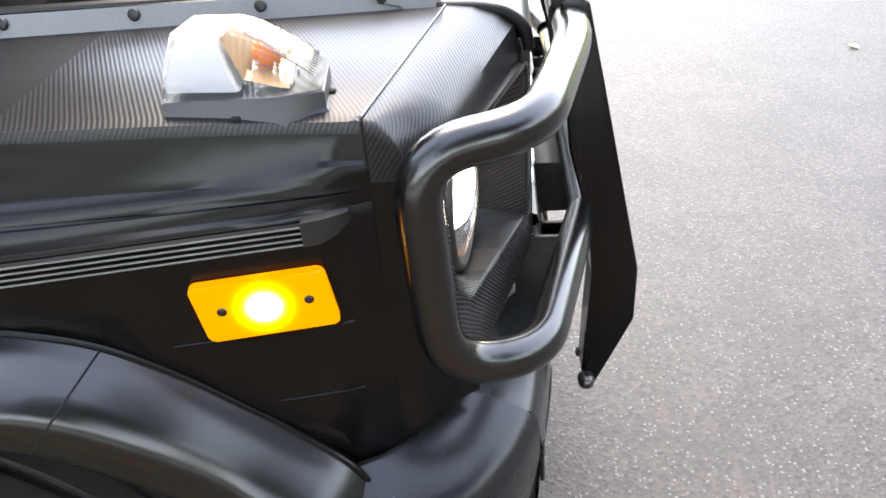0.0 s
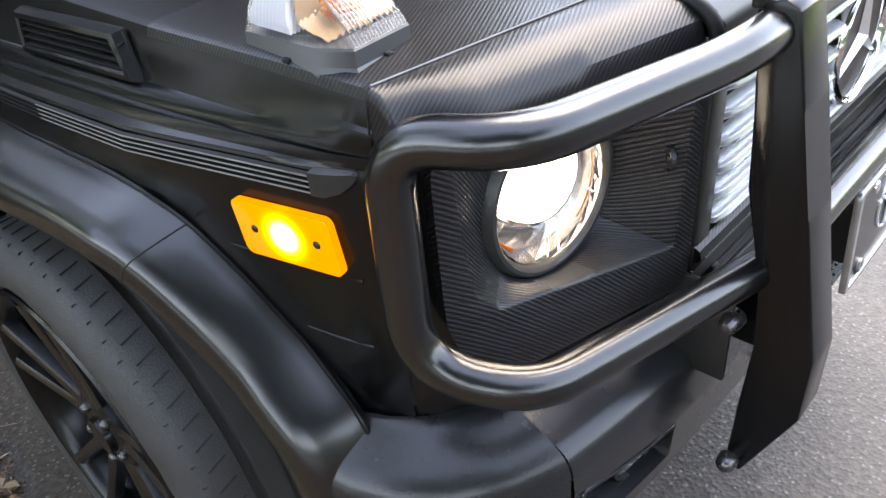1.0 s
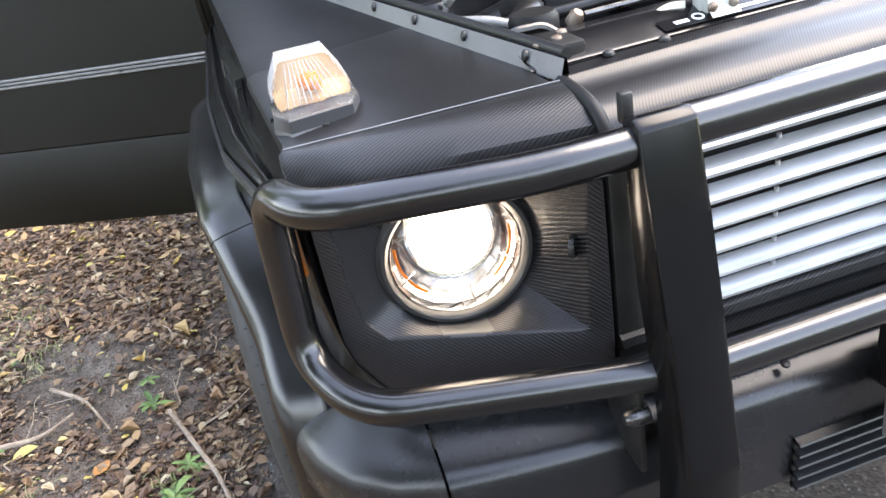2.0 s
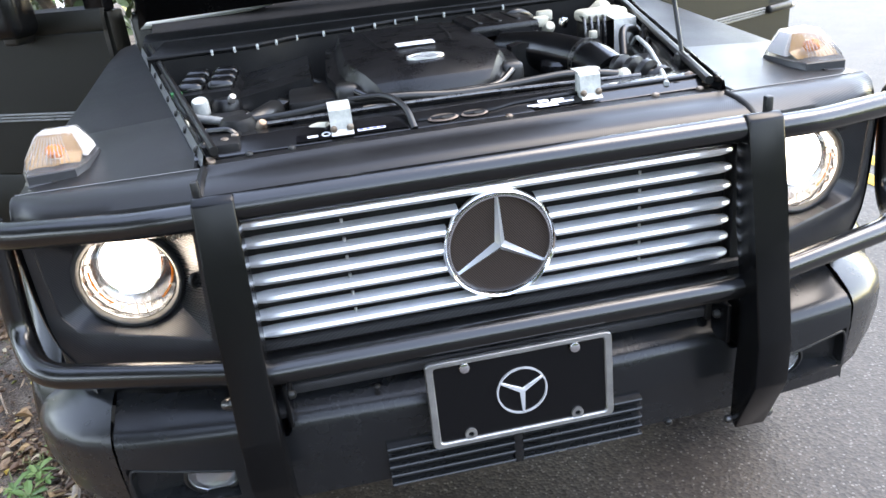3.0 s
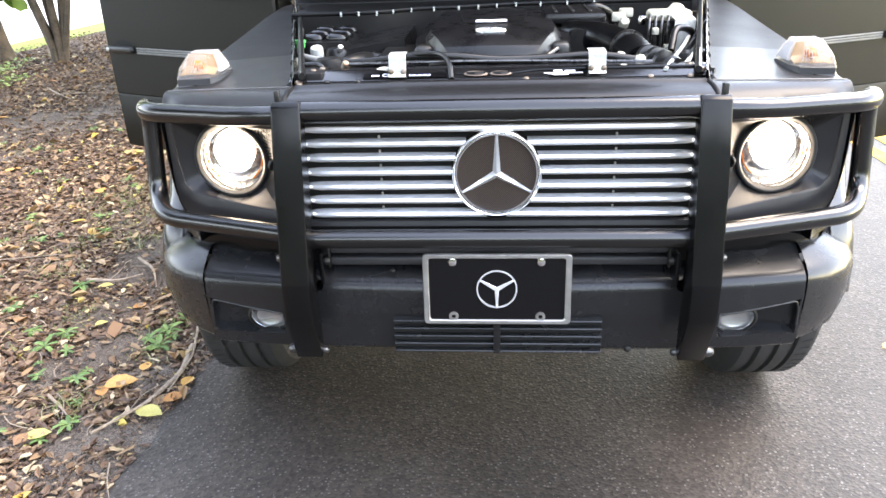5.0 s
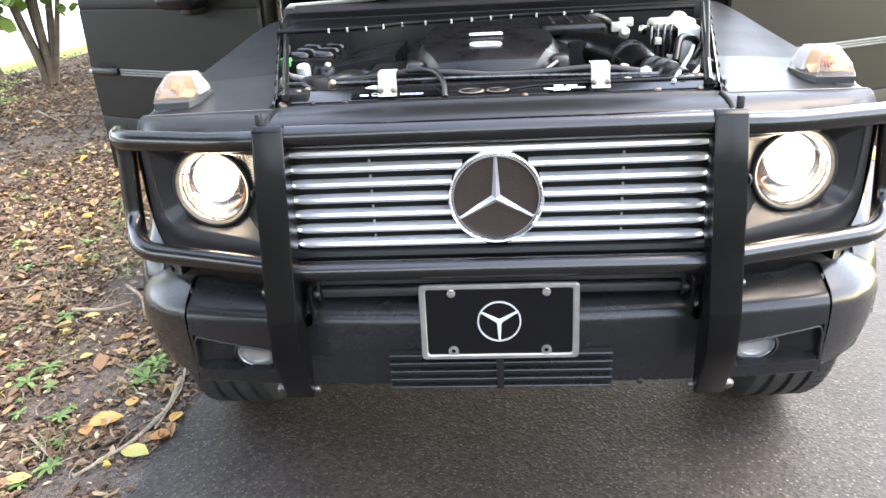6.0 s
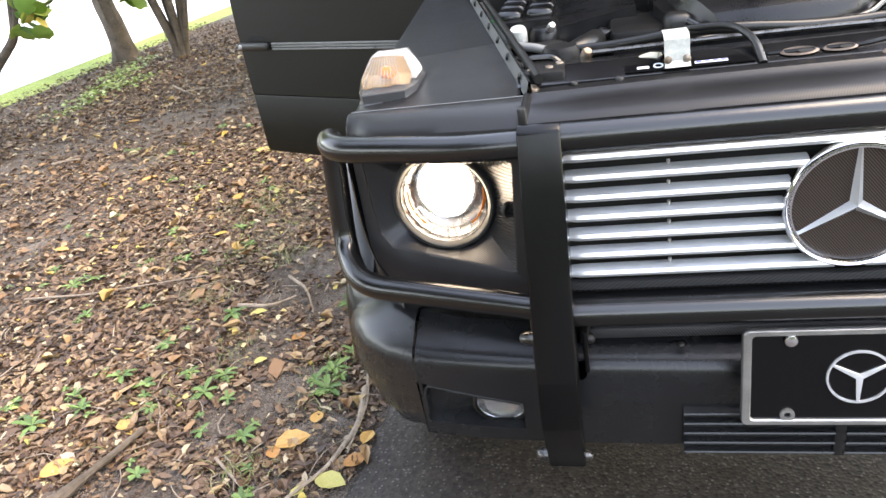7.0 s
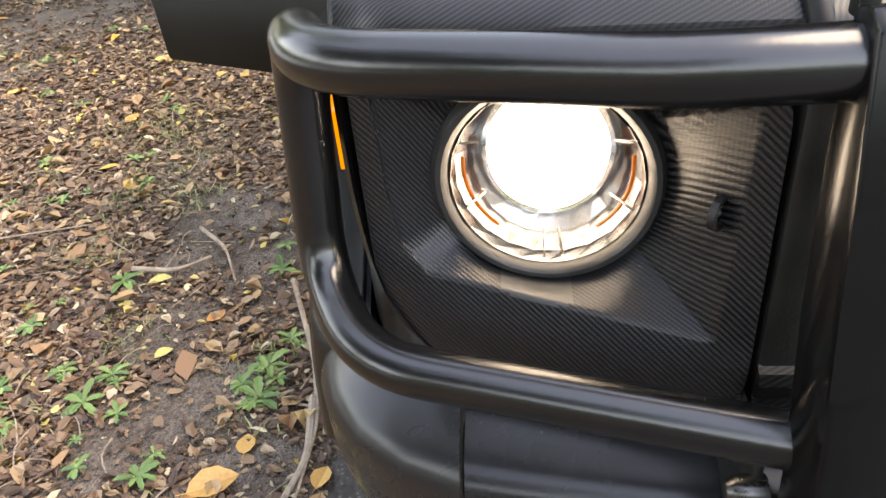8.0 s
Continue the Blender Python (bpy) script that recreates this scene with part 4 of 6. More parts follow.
def number_plate():
    """Show plate in a metal frame: black panel with a chrome star in a ring; tilted back slightly."""
    m = Matrix.Translation((0.0, -0.093, 0.692)) @ pose(0, 0, 0, -3, 0, 0) @ FACE
    out, inn = rounded_rect(0.318, 0.163, 0.010), rounded_rect(0.292, 0.143, 0.006)
    bm = loft([[m @ Vector((x, y, z)) for x, y in o] for o, z in ((out, -0.004), (out, 0.003), (rounded_rect(0.315, 0.160, 0.009), 0.005), (rounded_rect(0.296, 0.147, 0.007), 0.005), (inn, 0.003), (inn, -0.003))], closed=True)
    pl = part("front_plate", bm, STEEL, car, "black show plate in a brushed metal frame")
    part("panel", prism(rounded_rect(0.300, 0.151, 0.006), m @ Matrix.Translation((0, 0, -0.004)), 0.004), PLATE, pl, "black panel")
    part("plate_ring", lathe([(0.0405, 0.0), (0.041, 0.0025), (0.0438, 0.0025), (0.0442, 0.0)], m, 48), SILVER, pl, "chrome ring")
    for a in (30, 150, 270):
        q = m @ pose(0, 0, 0, 0, 0, a - 90)
        v = [(-0.005, -0.003), (0.005, -0.003), (0.002, 0.041), (-0.002, 0.041)]
        part("plate_star_arm", prism(v, q @ Matrix.Translation((0, 0, 0.0002 * (a // 120))), 0.003, 0.0006, 1), SILVER, pl)
    for x, y in ((-0.094, 0.064), (0.094, 0.064)):
        part("plate_screw", dome(m @ Matrix.Translation((x, y, 0.003)), 0.0095, 0.005), CHROME, pl, "chrome screw head")
    for x, y in ((-0.094, -0.064), (0.094, -0.064)):
        part("plate_tab", lathe([(0.005, 0.0), (0.005, 0.004), (0.0105, 0.004), (0.0105, 0.0)], m @ Matrix.Translation((x, y, 0.0)), 20), STEEL, pl, "metal tab with a hole")
    part("plate_mount", box((-0.11, -0.087, 0.63), (0.11, -0.02, 0.73), 0.004), PLASTIC, pl)


def flare(s):
    """Wheel-arch flare: broad lip with a ridge."""
    path = [(0.150, 0.56), (0.165, 0.66), (0.19, 0.72), (0.27, 0.79), (0.33, 0.855), (0.39, 0.905), (0.44, 0.928), (0.52, 0.938), (0.7, 0.942), (0.95, 0.942), (1.1, 0.935), (1.2, 0.89), (1.32, 0.74), (1.36, 0.55)]
    wc = Vector((0.82, 0.40))
    path = [Vector((p.x, p.y)) for p in round_path([(y, z, 0) for y, z in path], 0.06, 4)]
    rows = []
    for p in path:
        inw = (wc - p).normalized()
        u0 = lerp_table(U_SIDE, p.x)
        us = max(u0, 0.80) - 0.008
        def at(u, d):
            q = p + inw * d
            return (s * u, q.x, q.y)
        rows.append([at(us, -0.004), at(us + 0.006, -0.006), at(us + 0.012, -0.003), at(us + 0.022, 0.0), at(us + 0.055, 0.012), at(us + 0.072, 0.022), at(us + 0.080, 0.034), at(us + 0.081, 0.065), at(us + 0.078, 0.072), at(us + 0.06, 0.072), at(us - 0.02, 0.045)])
    k = min(range(len(path)), key=lambda i: (path[i] - Vector((0.392, 0.905))).length)
    ob = part("wheel_arch_flare", loft(rows), FLARE, car, "satin black plastic wheel arch flare", sharp=42)
    part("flare_bead", tube([(x + s * 0.002, y, z) for x, y, z in (r[1] for r in rows)], 0.0032, 0.004, 8, steps=1), SATIN, ob, "rounded bead along the flare")
    part("flare_joint", tube([Vector(q) for q in rows[k][1:8]], 0.0011, 0.004, 6), SHADOWGAP, ob)
    return ob


def wheel(s, yc):
    m = Matrix.Translation((s * 0.80, yc, 0.394)) @ pose(0, 0, 0, 0, 0, 2) @ Matrix.Translation((s * 0.14, 0, 0)) @ pose(0, 0, 0, 0, s * 90)  # local z outwards, wheels steered a little
    seg = 180
    prof = [(0.285, -0.03), (0.294, -0.010), (0.310, -0.002), (0.340, -0.001), (0.362, -0.010), (0.376, -0.022), (0.381, -0.034), (0.383, -0.075), (0.374, -0.079), (0.374, -0.088), (0.3835, -0.092), (0.385, -0.125), (0.375, -0.129), (0.375, -0.139), (0.385, -0.143),
            (0.385, -0.176), (0.375, -0.180), (0.375, -0.190), (0.3835, -0.194), (0.383, -0.225), (0.374, -0.24), (0.36, -0.255), (0.32, -0.265), (0.285, -0.24)]
    bm = bmesh.new()
    vs = []
    for k in range(seg):
        a = 2 * math.pi * k / seg
        row = []
        for i, (r, h) in enumerate(prof):
            r = 0.285 + (r - 0.285) * 1.09
            if 2 <= i <= 3 and k % 6 < 3:
                h += 0.0006
            row.append(bm.verts.new(m @ Vector((r * math.cos(a), r * math.sin(a), h))))
        vs.append(row)
    for k in range(seg):
        a, b = vs[k], vs[(k + 1) % seg]
        for i in range(len(prof) - 1):
            bm.faces.new((a[i], a[i + 1], b[i + 1], b[i]))
    rim = part("wheel", lathe([(0.287, -0.03), (0.291, -0.006), (0.286, -0.002), (0.274, -0.010), (0.266, -0.03), (0.260, -0.10), (0.255, -0.22)], m, 72), SATIN, car, "wheel with black spoked rim")
    part("tyre", bm, RUBBER, rim, "worn black low-profile tyre", sharp=30)
    sip = bmesh.new()
    for k in range(72):
        box((0.376, -0.0007, -0.034), (0.3862, 0.0007, -0.020), 0.0, bm=sip, m=m @ pose(0, 0, 0, 0, 0, 5 * k))
        box((0.380, -0.0007, -0.066), (0.3922, 0.0007, -0.036), 0.0, bm=sip, m=m @ pose(0, 0, 0, 0, 0, 5 * k + 1.2) @ pose(0, 0, 0, 14))
    tagged(part("tread_sipes", sip, SIPE, rim, "thin cuts across the tread", smooth=False), kind="stuff")
    part("brake_disc", lathe([(0.0, -0.12), (0.19, -0.12), (0.19, -0.14)], m, 48), STEEL, rim)
    for k in range(5):
        for d in (-11, 11):
            a = 72 * k + d
            q = m @ pose(0, 0, 0, 0, 0, a)
            bmq = loft([[q @ Vector((x, y * w, h + e)) for y, e in ((-0.016, -0.02), (-0.013, 0.0), (-0.004, 0.006), (0.004, 0.006), (0.013, 0.0), (0.016, -0.02))] for x, w, h in ((0.05, 1.3, -0.035), (0.13, 0.9, -0.028), (0.21, 0.8, -0.018), (0.272, 1.0, -0.010))], caps=True)
            part("spoke", bmq, TUBE, rim)
    part("hub", lathe([(0.085, -0.06), (0.08, -0.032), (0.06, -0.026), (0.036, -0.026), (0.034, -0.016), (0, -0.012)], m, 40), SATIN, rim, "black hub with centre cap")
    for k in range(5):
        a = radians(72 * k + 36)
        part("wheel_bolt", dome(m @ Matrix.Translation((0.055 * math.cos(a), 0.055 * math.sin(a), -0.028)), 0.009, 0.012, seg=8), DARKSTEEL, rim)


def door(s):
    """Front door swung open; its outer skin faces forward."""
    hinge, tip = Vector((s * 0.855, 1.46)), Vector((s * 1.785, 1.905))
    d = tip - hinge
    L = d.length
    ex = Vector((d.x, d.y, 0)).normalized()
    n = Vector((d.y, -d.x, 0)).normalized()
    if n.y > 0:
        n = -n
    m = Matrix(((ex.x, 0, n.x, hinge.x), (ex.y, 0, n.y, hinge.y), (0, 1, 0, 0), (0, 0, 0, 1)))  # local x along, y up, z outer skin
    # skin with window opening
    rows = []
    prof = [(0.48, -0.02), (0.485, 0.004), (0.50, 0.012), (0.73, 0.017), (0.738, 0.013), (0.744, 0.018), (0.94, 0.020), (1.20, 0.018), (1.205, 0.014), (1.21, 0.017), (1.25, 0.014), (1.27, 0.006), (1.28, -0.02)]
    for x in (0.0, 0.006, L * 0.5, L - 0.006, L):
        e = -0.012 if x in (0.0, L) else 0
        rows.append([m @ Vector((x, z, y + e)) for z, y in prof])
    bm = loft(rows)
    box((0.004, 0.49, -0.10), (L - 0.004, 1.26, -0.02), 0.01, bm=bm, m=m)
    dr = part("door", bm, DOORMAT, car, "open black front door tinted olive for reflected foliage")
    for x0, x1, z0, z1 in ((0.0, 0.07, 1.26, 1.86), (L - 0.06, L, 1.26, 1.86), (0.0, L, 1.80, 1.87)):
        part("window_frame", box((x0, z0, -0.06), (x1, z1, 0.0), 0.008, m=m), SATIN, dr)
    w = part("window_glass", box((0.06, 1.26, -0.034), (L - 0.05, 1.82, -0.03), m=m), LENS, dr, "clear side window")
    w.visible_shadow = False
    rib = bmesh.new()
    for k in range(3):
        box((0.02, 0.930 + k * 0.010, 0.018), (L - 0.20, 0.937 + k * 0.010, 0.028), 0.002, 1, bm=rib, m=m)
    part("door_strip", rib, SILVERSTRIP, dr, "ribbed rubbing strip with pale edges")
    hd = part("door_handle", box((L - 0.195, 0.93, 0.018), (L - 0.010, 0.962, 0.048), 0.012, 3, m=m), PLASTIC, dr, "black door handle")
    part("handle_button", dome(m @ Matrix.Translation((L - 0.035, 0.946, 0.046)), 0.011, 0.006), STEEL, hd)
    # shade of the hand recess, laid on as a near-black plate
    part("handle_recess_shade", prism([(0.055 * math.cos(radians(a)), 0.022 * math.sin(radians(a))) for a in range(0, 181, 15)], m @ Matrix.Translation((L - 0.115, 0.966, 0.0185)), 0.003), SHADOWGAP, hd)
    mir = box((-0.10, -0.08, -0.06), (0.10, 0.09, 0.06), 0.035, 4, m=m @ Matrix.Translation((0.30, 1.29, 0.10)))
    mr = part("door_mirror", mir, SATIN, dr, "black door mirror housing")
    part("mirror_arm", box((-0.03, -0.03, -0.09), (0.03, 0.02, 0.0), 0.012, 3, m=m @ Matrix.Translation((0.30, 1.215, 0.09))), PLASTIC, mr)


for s in SIDES:
    fender(s)
    front_cap(s)
    side_trim(s)
    side_marker(s)
    headlight(s)
    corner_skin(s)
    turn_lamp(s)
    flare(s)
    wheel(s, 0.785)
    wheel(s, 3.635)
    door(s)
grille()
top_panel()
brush_guard()
bumper()
number_plate()


# ---- engine bay and cabin ----
def hood_and_cabin():
    hood = []
    for i in range(9):
        f = i / 8
        y, z = 1.38 - 0.62 * f, 1.22 + 1.08 * f
        w = 0.745 - 0.29 * f
        hood.append([(-w, y - 0.03, z - 0.02), (-w * 0.97, y, z), (-w * 0.5, y + 0.014, z + 0.008), (0, y + 0.02, z + 0.012), (w * 0.5, y + 0.014, z + 0.008), (w * 0.97, y, z), (w, y - 0.03, z - 0.02)])
    bm = loft(hood)
    bmesh.ops.solidify(bm, geom=bm.faces[:], thickness=0.03)
    part("bonnet", bm, SATIN, car, "raised black bonnet seen from below")
    cowl = loft([[(x, 1.22, 1.10), (x, 1.24, 1.175), (x, 1.30, 1.19), (x, 1.40, 1.185), (x, 1.44, 1.20), (x, 1.52, 1.26)] for x in (-0.72, -0.36, 0, 0.36, 0.72)])
    part("cowl_seal", tube([(-0.76, 1.46, 1.203), (-0.53, 1.46, 1.213), (-0.41, 1.455, 1.222), (-0.33, 1.45, 1.237), (-0.15, 1.45, 1.252), (0.2, 1.45, 1.252), (0.6, 1.46, 1.215)], 0.0115, 0.05, 10), SEALGREY, car, "pale rubber seal below the windscreen")
    part("cowl", cowl, BAYBLACK, car, "black cowl panel below the windscreen")
    part("wind_screen", loft([[(x, 1.52, 1.26), (x * 0.95, 1.78, 1.86)] for x in (-0.70, 0, 0.70)]), mat("dark_glass", (0.02, 0.02, 0.02), 0.05), car, "dark flat windscreen")
    part("cabin", box((-0.80, 1.50, 0.45), (0.80, 4.2, 1.25), 0.03), SATIN, car, "satin black body side")
    part("roof", box((-0.74, 1.76, 1.80), (0.74, 4.2, 1.93), 0.04), SATIN, car, "flat black roof")
    for s in SIDES:
        part("pillar", tube([(s * 0.74, 1.50, 1.24), (s * 0.70, 1.78, 1.86)], 0.035, seg=10), SATIN, car)
        part("rear_side", box((s * 0.74, 2.5, 1.25), (s * 0.78, 4.2, 1.81), 0.02), SATIN, car)


def radiator_support():
    """Cross member behind the grille panel, with latches, clamps, stickers."""
    prof = [(0.137, 1.072), (0.138, 1.099), (0.142, 1.101), (0.170, 1.108), (0.182, 1.113), (0.20, 1.114), (0.232, 1.113), (0.242, 1.105), (0.244, 1.03)]
    part("cross_member", loft([[(x, y, z) for y, z in prof] for x in (-0.47, -0.2, 0.0, 0.2, 0.47)]), TANKGLOSS, car, "black sheet metal cross member")
    for x, z in ((-0.222, 1.148), (0.222, 1.148)):
        c = part("clamp_cover", loft([[(x + a, y, zz) for y, zz in ((0.20, 1.152), (0.165, 1.152), (0.152, 1.146), (0.148, 1.114), (0.138, 1.106))] for a in (-0.019, -0.016, 0.0, 0.016, 0.019)]), CLIPWHITE, car, "translucent white plastic clamp cover")
        part("clamp_block", box((x - 0.016, 0.155, 1.10), (x + 0.016, 0.19, 1.149), 0.006), CLIPWHITE, c)
        for a in (-0.014, 0.014):
            part("clamp_screw", dome(front(x + a, 0.1475, 1.116), 0.006, 0.005), RUST, c)
    for x, sc in ((-0.046, 0.85), (0.010, 0.75)):
        part("latch_hole", lathe([(0.026 * sc, 0.002), (0.022 * sc, 0.004), (0.018 * sc, 0.0), (0, -0.001)], Matrix.Translation((x, 0.156, 1.1055)) @ pose(0, 0, 0, 14) @ Matrix.Diagonal((1.25, 0.6, 1, 1)), 28), COPPER, car, "bare metal latch hole")
        # shade inside the hole, laid on as a near-black disc
        part("latch_opening", lathe([(0.011 * sc, 0.0042), (0, 0.0042)], Matrix.Translation((x + 0.008, 0.152, 1.1048)) @ pose(0, 0, 0, 14) @ Matrix.Diagonal((1.2, 0.6, 1, 1)), 24), SHADOWGAP, car)
    SL = Matrix.Translation((0, 0.142, 1.1025)) @ pose(0, 0, 0, 14) @ Matrix.Translation((0, -0.122, -1.0982))
    st = part("sticker", box((-0.30, 0.122, 1.0982), (-0.11, 0.147, 1.0994), 0.0, m=SL), PLATE, car, "black label with white marks")
    for x0, x1, mm in ((-0.282, -0.264, STICKER), (-0.225, -0.207, STICKER), (-0.196, -0.148, STICKER)):
        part("label_bar", box((x0, 0.130, 1.0996), (x1, 0.137, 1.1001), m=SL), mm, st)
    part("label_ring", lathe([(0.0052, 0.0), (0.0055, 0.0008), (0.0075, 0.0008), (0.0078, 0.0)], SL @ Matrix.Translation((-0.250, 0.136, 1.0996)), 20), STICKER, st)
    for k in range(4):
        part("label_bar", box((-0.194 + k * 0.012, 0.1315, 1.1002), (-0.186 + k * 0.012, 0.1355, 1.1006), m=SL), BLUEINK, st)
    part("pressing", tube([(-0.09, 0.160, 1.107), (0.045, 0.160, 1.107), (0.080, 0.172, 1.110), (0.20, 0.176, 1.112), (0.44, 0.176, 1.112)], 0.0035, 0.03, 8), SATIN, car, "raised pressed edge in sheet metal")
    rng = random.Random(9)
    wl = part("worn_label", box((0.115, 0.12, 1.0980), (0.20, 0.147, 1.0994), m=SL), PLATE, car, "torn white label remnants")
    for k in range(9):
        x, y = rng.uniform(0.105, 0.185), rng.uniform(0.118, 0.142)
        part("label_scrap", box((x, y, 1.0996 + k * 0.0001), (x + rng.uniform(0.015, 0.035), y + rng.uniform(0.004, 0.009), 1.1000 + k * 0.0001), m=SL), STICKER, wl)
    for x in (-0.38, -0.31, 0.065, 0.335, 0.42):
        part("rubber_stop", dome(Matrix.Translation((x, 0.128, 1.098)), 0.007, 0.006, seg=12), PLASTIC if x < 0 else RUST, car)


def engine_bay():
    # floor coloured near-black for the shade deep in the bay
    part("bay_floor", box((-0.72, 0.26, 0.55), (0.72, 1.25, 0.6)), SHADOWGAP, car, "engine bay floor blackened for shade")
    part("firewall", box((-0.74, 1.20, 0.55), (0.74, 1.24, 1.12), 0.01), BAYBLACK, car)
    wall = [(-0.66, 0.93), (-0.52, 0.945), (-0.38, 0.95), (-0.28, 1.035), (-0.12, 1.06), (0.07, 1.13), (0.30, 1.14), (0.66, 1.15)]
    wall = [(v.x, v.y) for v in round_path([(x, y, 0) for x, y in wall], 0.05, 3)]
    part("bulkhead", loft([[(x, y + 0.005, 0.80), (x, y, 1.158), (x, y + 0.012, 1.166), (x, 1.23, 1.172)] for x, y in wall]), BAYBLACK, car, "stepped black bulkhead panel")
    sl = part("bulkhead_seal", tube([(x, y + 0.004, 1.166) for x, y in wall], 0.007, 0.02, 8), BAYBLACK, car, "rubber bulkhead seal with metal clips")
    for x, y in ((-0.499, 0.945), (-0.442, 0.948), (-0.383, 0.95), (-0.335, 0.99), (-0.280, 1.033), (-0.206, 1.046), (-0.124, 1.058), (-0.060, 1.082), (0.002, 1.108), (0.067, 1.127), (0.15, 1.132), (0.24, 1.136), (0.33, 1.139)):
        part("seal_clip", box((x - 0.0035, y - 0.010, 1.156), (x + 0.0030, y - 0.002, 1.171), 0.0015, 1), SEALGREY, sl)
    for s in SIDES:
        # inner wing rail with rubber seal
        part("inner_rail", loft([[(s * (u_in(y) - 0.001), y, z_in(y) - 0.004), (s * (u_in(y) - 0.004), y, z_in(y) - 0.022), (s * (u_in(y) - 0.030), y, z_in(y) - 0.034), (s * (u_in(y) - 0.058), y, z_in(y) - 0.046), (s * (u_in(y) - 0.064), y, z_in(y) - 0.13), (s * (u_in(y) - 0.07), y, 0.75)] for y in (0.25, 0.3, 0.6, 0.9, 1.2)]), FLARE, car, "inner wing edge")
        # outer lip faces coloured pale for reflected sky, inner faces body black
        part("wing_lip", loft([[(s * (u_in(y) + 0.003), y, z_in(y) - 0.002), (s * (u_in(y) + 0.001), y, z_in(y) + 0.004), (s * (u_in(y) - 0.004), y, z_in(y) + 0.022), (s * (u_in(y) - 0.007), y, z_in(y) + 0.023), (s * (u_in(y) - 0.010), y, z_in(y) - 0.03)] for y in (0.095, 0.3, 0.6, 0.9, 1.2)]), [LIP, SATIN], car, "raised wing lip, reflected sky put in as pale grey").data.polygons.foreach_set("material_index", [0, 0, 1, 1] * 4)
        part("lip_seal", tube([(s * (u_in(y) - 0.024), y, z_in(y) + 0.018) for y in (0.12, 0.4, 0.8, 1.2)], 0.008, 0.02, 8), HOSE, car, "black rubber seal")
        for k in range(8):
            y = 0.16 + 0.13 * k
            part("rail_stud", dome(Matrix.Translation((s * (u_in(y) - 0.016), y, z_in(y) - 0.034)), 0.008, 0.006, seg=10), PLASTIC, car)
            if k < 7:
                part("edge_stud", dome(Matrix.Translation((s * (u_in(y) - 0.0015), y, z_in(y) + 0.0135)) @ pose(0, 0, 0, 0, s * 75), 0.007, 0.005, seg=10), PLASTIC, car)
    # engine cover
    rows = []
    for y, w, h, c in ((0.383, 0.128, 1.092, 0.0), (0.388, 0.142, 1.110, 0.004), (0.402, 0.158, 1.125, 0.008), (0.44, 0.182, 1.140, 0.012), (0.50, 0.205, 1.147, 0.012), (0.60, 0.218, 1.150, 0.012), (0.75, 0.215, 1.155, 0.012), (0.96, 0.205, 1.158, 0.010), (0.98, 0.19, 1.12, 0.0)):
        rows.append([(-0.01 + x * w, y + 0.025 * x * x * (y < 0.5), h + c * (1 - x * x) - (0.05 if abs(x) > 0.99 else 0) - (0.025 * (abs(x) > 0.8))) for x in (-1.0, -0.98, -0.86, -0.78, -0.5, 0, 0.5, 0.78, 0.86, 0.98, 1.0)])
    ec = part("engine_cover", loft(rows), ENGINE, car, "large black plastic engine cover with a chrome oval", sharp=25)
    part("cover_front", loft([[(x, 0.385, 1.094), (x, 0.382, 1.06), (x, 0.41, 1.0)] for x in (-0.137, 0, 0.117)]), ENGINE, ec)
    q = Matrix.Translation((-0.015, 0.491, 1.158)) @ pose(0, 0, 0, 4)
    part("cover_badge", lathe([(0.035, 0.0), (0.036, 0.004), (0.040, 0.004), (0.041, 0.0)], q @ Matrix.Diagonal((1, 0.62, 1, 1)), 40), SILVER, ec, "oval chrome badge")
    for a in (90, 210, 330):
        part("cover_badge_arm", prism([(-0.0035, 0), (0.0035, 0), (0.0012, 0.036), (-0.0012, 0.036)], q @ Matrix.Diagonal((1, 0.62, 1, 1)) @ pose(0, 0, 0, 0, 0, a - 90), 0.004), SILVER, ec)
    part("cover_label", box((-0.058, 0.615, 1.1655), (0.030, 0.655, 1.169), 0.001, 1), STICKER, ec, "silver label")
    # side blocks of the cover
    part("cover_wing", loft([[(x, y, z) for x, z in ((0.20, 1.05), (0.205, 1.135), (0.23, 1.142), (0.34, 1.13), (0.345, 1.03))] for y in (0.60, 0.61, 0.98)], caps=True), ENGINE, car, "raised black side cover")
    part("cover_wing", loft([[(x, y, z) for x, z in ((-0.46, 1.0), (-0.455, 1.08), (-0.42, 1.10), (-0.26, 1.125), (-0.25, 1.0))] for y in (0.62, 0.63, 0.95)], caps=True), ENGINE, car, "black side cover")
    part("coil_cover", box((-0.315, 0.47, 0.98), (-0.200, 0.66, 1.104), 0.010), BAYBLACK, car, "black plastic coil box")
    # intake pipe at the left bank
    part("intake_pipe", tube([(0.21, 0.70, 1.11), (0.285, 0.62, 1.115), (0.345, 0.47, 1.105), (0.36, 0.38, 1.085)], 0.046, 0.09, 24), TUBE, car, "thick black intake pipe")
    part("pipe_band", tube([(0.339, 0.485, 1.107), (0.343, 0.472, 1.106)], 0.0485, 0.01, 24), DARKSTEEL, car, "metal hose clamp")
    part("bellows_hose", tube([(0.355, 0.40, 1.10), (0.375, 0.34, 1.105), (0.40, 0.285, 1.10), (0.425, 0.225, 1.075)], 0.022, 0.08, 18, steps=10, ribs=0.008), HOSE, car, "ribbed black bellows hose")
    part("cap_lid", lathe([(0, 0.02), (0.04, 0.018), (0.047, 0.01), (0.047, -0.02)], Matrix.Translation((0.300, 0.535, 1.088)), 28), TANKGLOSS, car, "round black filler cap")
